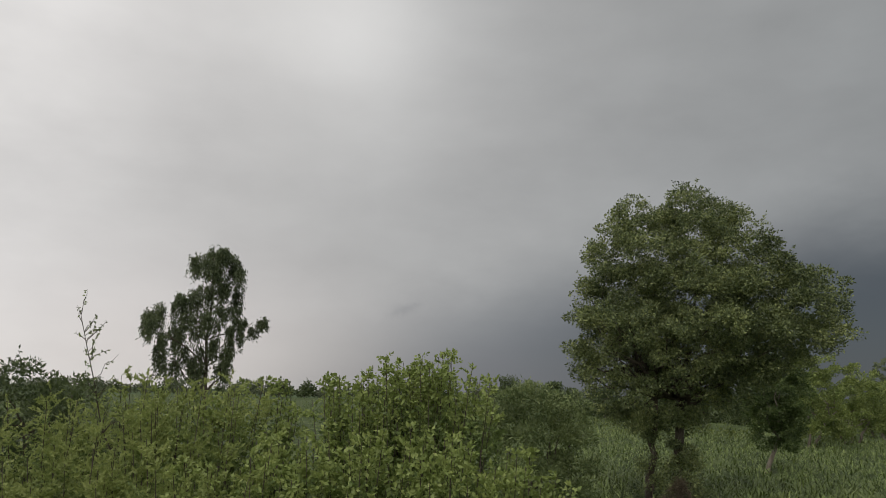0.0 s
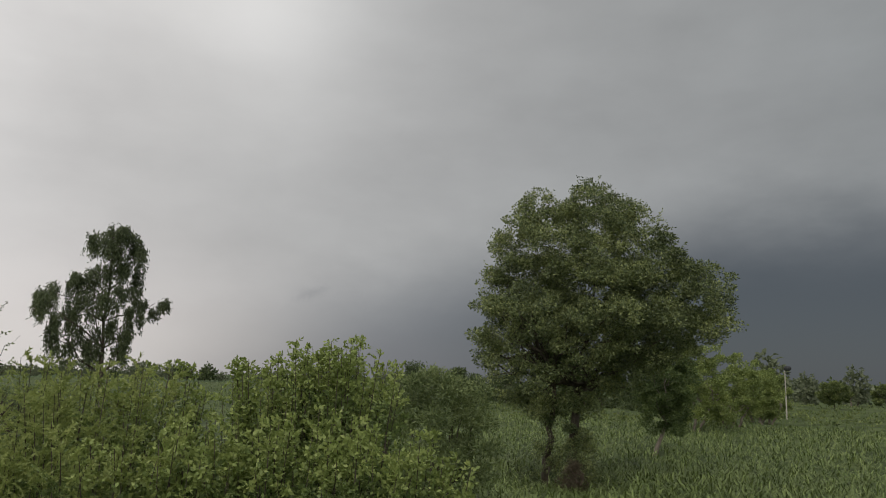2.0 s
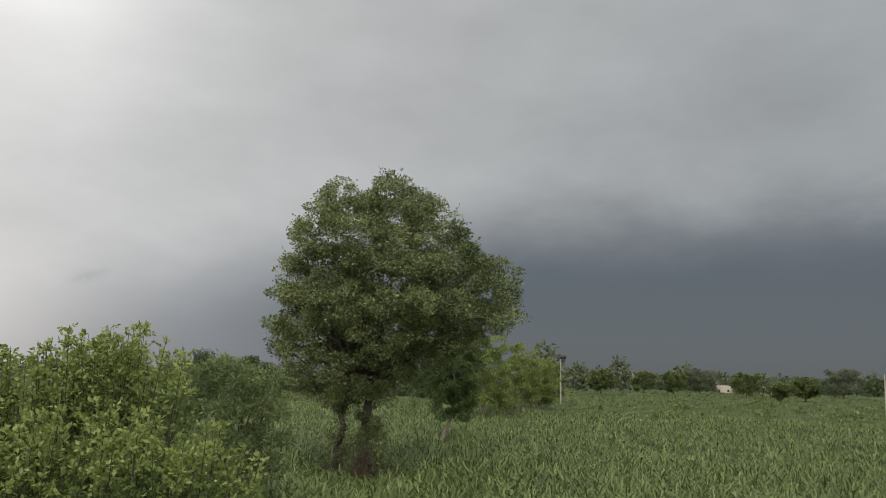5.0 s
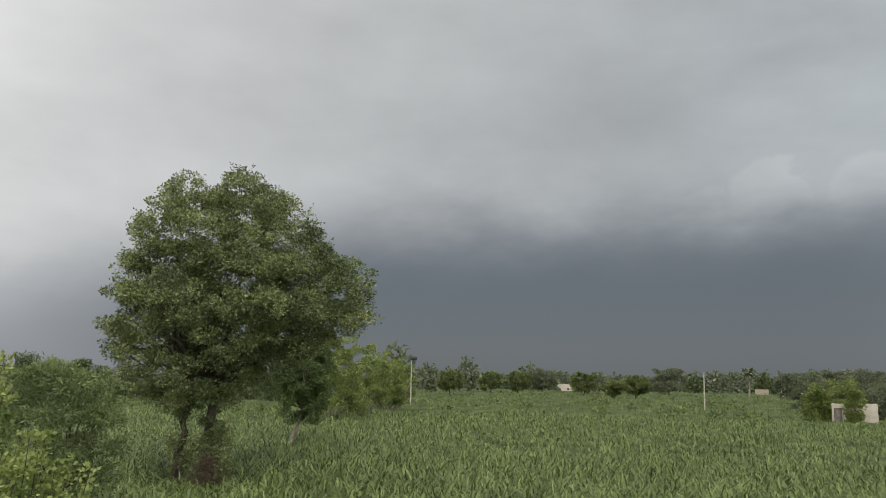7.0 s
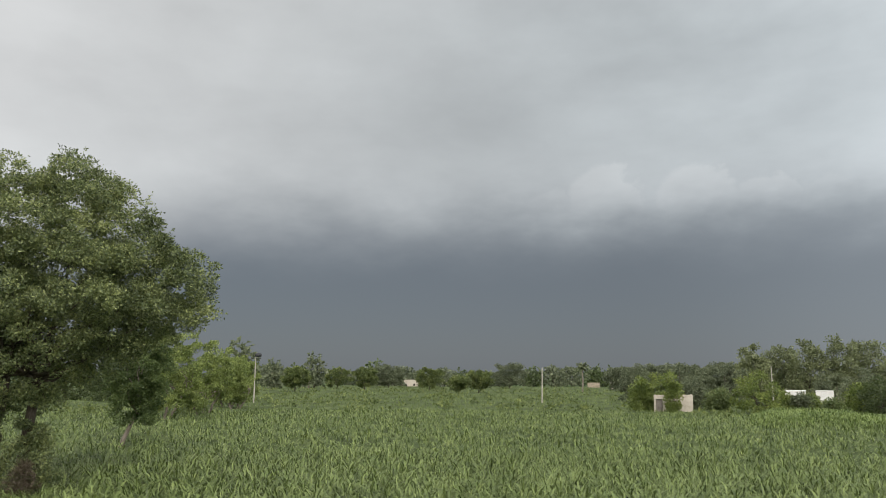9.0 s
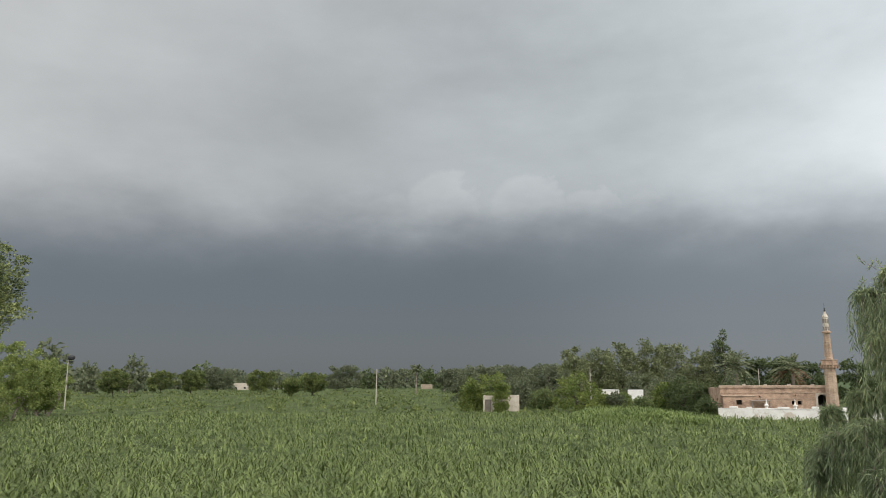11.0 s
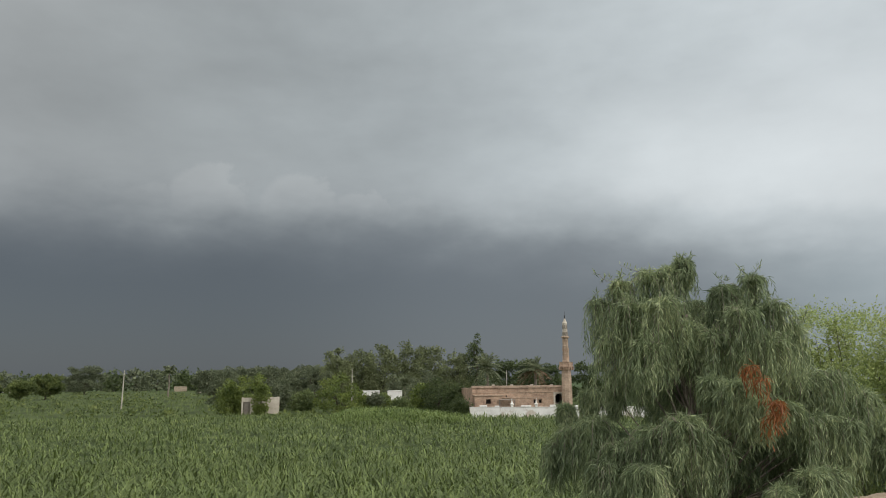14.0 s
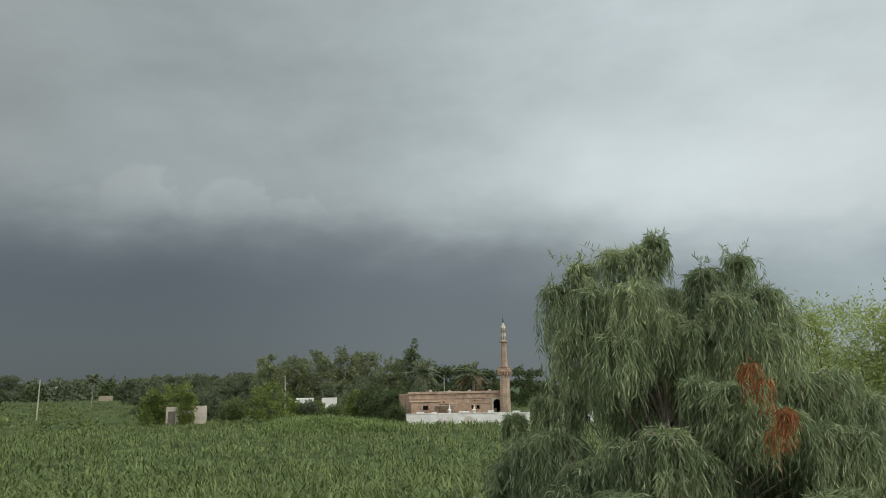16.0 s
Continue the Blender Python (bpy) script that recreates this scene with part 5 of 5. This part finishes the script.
minaret = thing("minaret", facing(84.75, 98.4), "tall tapering brick minaret with a gallery and pale lantern", "tower")
part("base_shaft", turned_bm([(0.764, -0.2), (0.733, 2.0), (0.671, 4.6), (0.640, 6.35)], 8), "brick_warm", minaret)
gallery = part("gallery", turned_bm([(0.640, 6.35), (0.764, 6.5), (0.874, 6.72), (0.967, 6.8), (0.967, 6.92), (0.905, 6.95), (0.905, 7.3), (0.952, 7.34), (0.952, 7.42), (0.546, 7.43)], 8), "brick", minaret, "corbelled brick gallery")
upper_shaft = part("upper_shaft", turned_bm([(0.48, 7.42), (0.48, 7.62), (0.43, 7.66), (0.42, 8.4), (0.445, 8.42), (0.445, 8.52), (0.41, 8.54), (0.40, 9.4), (0.425, 9.42), (0.425, 9.52), (0.39, 9.54), (0.38, 10.45)], 8), "brick_warm", minaret)
part("upper_ledge", turned_bm([(0.40, 10.45), (0.54, 10.52), (0.56, 10.66), (0.42, 10.7)], 8), "brick", minaret)
lantern = part("lantern", turned_bm([(0.36, 10.7), (0.33, 11.4), (0.36, 11.42), (0.36, 11.5), (0.32, 11.52), (0.30, 12.25), (0.36, 12.3), (0.34, 12.42), (0.20, 12.7), (0.08, 13.0)], 8), "plaster", minaret, "pale plastered lantern")
# flat panels for niches; the lantern's darker colour paints their recess shade
for k in range(8):
    a = 2 * math.pi * k / 8
    for z, r in ((8.0, 0.385), (9.0, 0.375), (11.0, 0.315), (11.9, 0.285)):
        bm = box_bm(-0.09, -0.02, z - 0.22, 0.09, 0.02, z + 0.22, 0)
        bmesh.ops.transform(bm, matrix=pose(0, 0, 0, 0, 0, math.degrees(a)) @ pose(0, -r - 0.015, 0), verts=bm.verts)
        part("niche_panel", bm, "door" if z > 10.5 else "brick", lantern if z > 10.5 else upper_shaft)
for k in range(16):
    bm = box_bm(-0.06, -0.05, 6.42, 0.06, 0.12, 6.78, 0)
    bmesh.ops.transform(bm, matrix=pose(0, 0, 0, 0, 0, k * 22.5) @ pose(0, -0.9, 0), verts=bm.verts)
    part("corbel", bm, "brick", gallery)
part("finial", turned_bm([(0.03, 12.9), (0.05, 13.05), (0.12, 13.15), (0.04, 13.25), (0.09, 13.36), (0.02, 13.45), (0.015, 14.0)], 8), "metal", minaret)

# white yard wall before the mosque
WL, WR = spot(77.5, 92.5), spot(91.0, 93.5)
wang = math.degrees(math.atan2(WR.y - WL.y, WR.x - WL.x))
WW = (WR - WL).length
yard = thing("yard_wall", pose(WL.x, WL.y, 0, 0, 0, wang), "whitewashed low yard wall with stained base", "wall")
part("wall", box_bm(0, 0, -0.2, WW, 0.3, 1.95, 0.03), "white", yard)
for x0, x1, h in ((1.2, 2.1, 2.22), (3.0, 3.6, 2.16), (6.2, 7.4, 2.20), (9.6, 10.3, 2.26), (12.5, 13.4, 2.18)):
    part("parapet_block", box_bm(x0, 0.02, 2.02, x1, 0.28, h, 0.03), "white", yard)
part("coping", box_bm(-0.03, -0.04, 1.95, WW + 0.03, 0.34, 2.02, 0.02), "white", yard)
for x in (5.1, 8.0):
    bm = turned_bm([(0.16, 2.27), (0.16, 2.5), (0.26, 2.55), (0.26, 2.62), (0.12, 2.72), (0.05, 3.0), (0.03, 3.25), (0.01, 3.3)], 8)
    bmesh.ops.translate(bm, vec=(x, 0.15, -0.25), verts=bm.verts)
    part("finial_post", bm, "white", yard, "small white finial")
part("return_wall", box_bm(0.0, 0.3, -0.2, 0.3, 3.2, 1.95, 0.03), "mud_dark", yard)

# low white buildings and far houses


def small_house(az, d, w, h, label, mat="white", turn=0.0, holes=True):
    ob = thing("far_house", facing(az, d, 0, turn), label, "house", "houses behind the field")
    part("wall", pierced_wall(-w / 2, w / 2, -0.2, h, 0, 0.3, [(-w * 0.3, -w * 0.3 + 0.9, 0.1, 2.1), (w * 0.12, w * 0.12 + 0.9, 1.1, 2.1)] if holes else []), mat, ob)
    part("wall", merge_bm(box_bm(-w / 2, 0.3, -0.2, -w / 2 + 0.3, 4, h, 0), box_bm(w / 2 - 0.3, 0.3, -0.2, w / 2, 4, h, 0), box_bm(-w / 2, 4, -0.2, w / 2, 4.3, h, 0)), mat, ob)
    part("roof", box_bm(-w / 2 - 0.04, -0.04, h, w / 2 + 0.04, 4.34, h + 0.12, 0.03), mat, ob)
    # dark slab painting the shade seen through the openings
    part("room", box_bm(-w / 2 + 0.3, 1.5, 0, w / 2 - 0.3, 1.7, h, 0), "shadowed", ob)
    return ob


small_house(70.1, 140, 3.2, 3.3, "low whitewashed shed among shrubs", holes=False)
small_house(71.9, 126, 2.4, 3.45, "low whitewashed shed among shrubs", holes=False)
small_house(42.9, 395, 10.0, 4.0, "distant pale flat-roofed house", "plaster")
small_house(45.6, 400, 6.0, 4.3, "distant white flat-roofed house")
small_house(56.5, 395, 6.0, 3.0, "distant brown flat-roofed house", "mud", holes=False)
small_house(58.35, 330, 7.0, 4.2, "distant pale flat-roofed house", "plaster")

# ---- poles ----


def pole(az, d, h, r, lean, label):
    ob = thing("utility_pole", facing(az, d) @ pose(0, 0, 0, 0, lean, 0), label, "pole", "utility poles")
    part("shaft", turned_bm([(r * 1.25, -0.4), (r, h * 0.7), (r * 0.8, h)], 8), "concrete", ob)
    return ob


p1 = pole(31.4, 137, 8.6, 0.10, 0, "pale concrete pole with a dark round transformer on top")
bm = turned_bm([(0.30, 8.6), (0.52, 8.72), (0.60, 9.0), (0.52, 9.25), (0.26, 9.36)], 10)
bmesh.ops.translate(bm, vec=(0.45, 0, 0), verts=bm.verts)
transformer = part("transformer", bm, "metal", p1, "dark rounded transformer")
part("bracket", box_bm(-0.1, -0.06, 8.3, 0.9, 0.06, 8.42), "metal", transformer)
pole(52.7, 143, 7.3, 0.11, 1.0, "leaning pale concrete pole in the field")
pole(68.7, 142, 7.4, 0.10, 0, "thin pale pole among the trees")
pole(80.3, 108, 6.6, 0.07, 0, "thin pale pole behind the mosque")
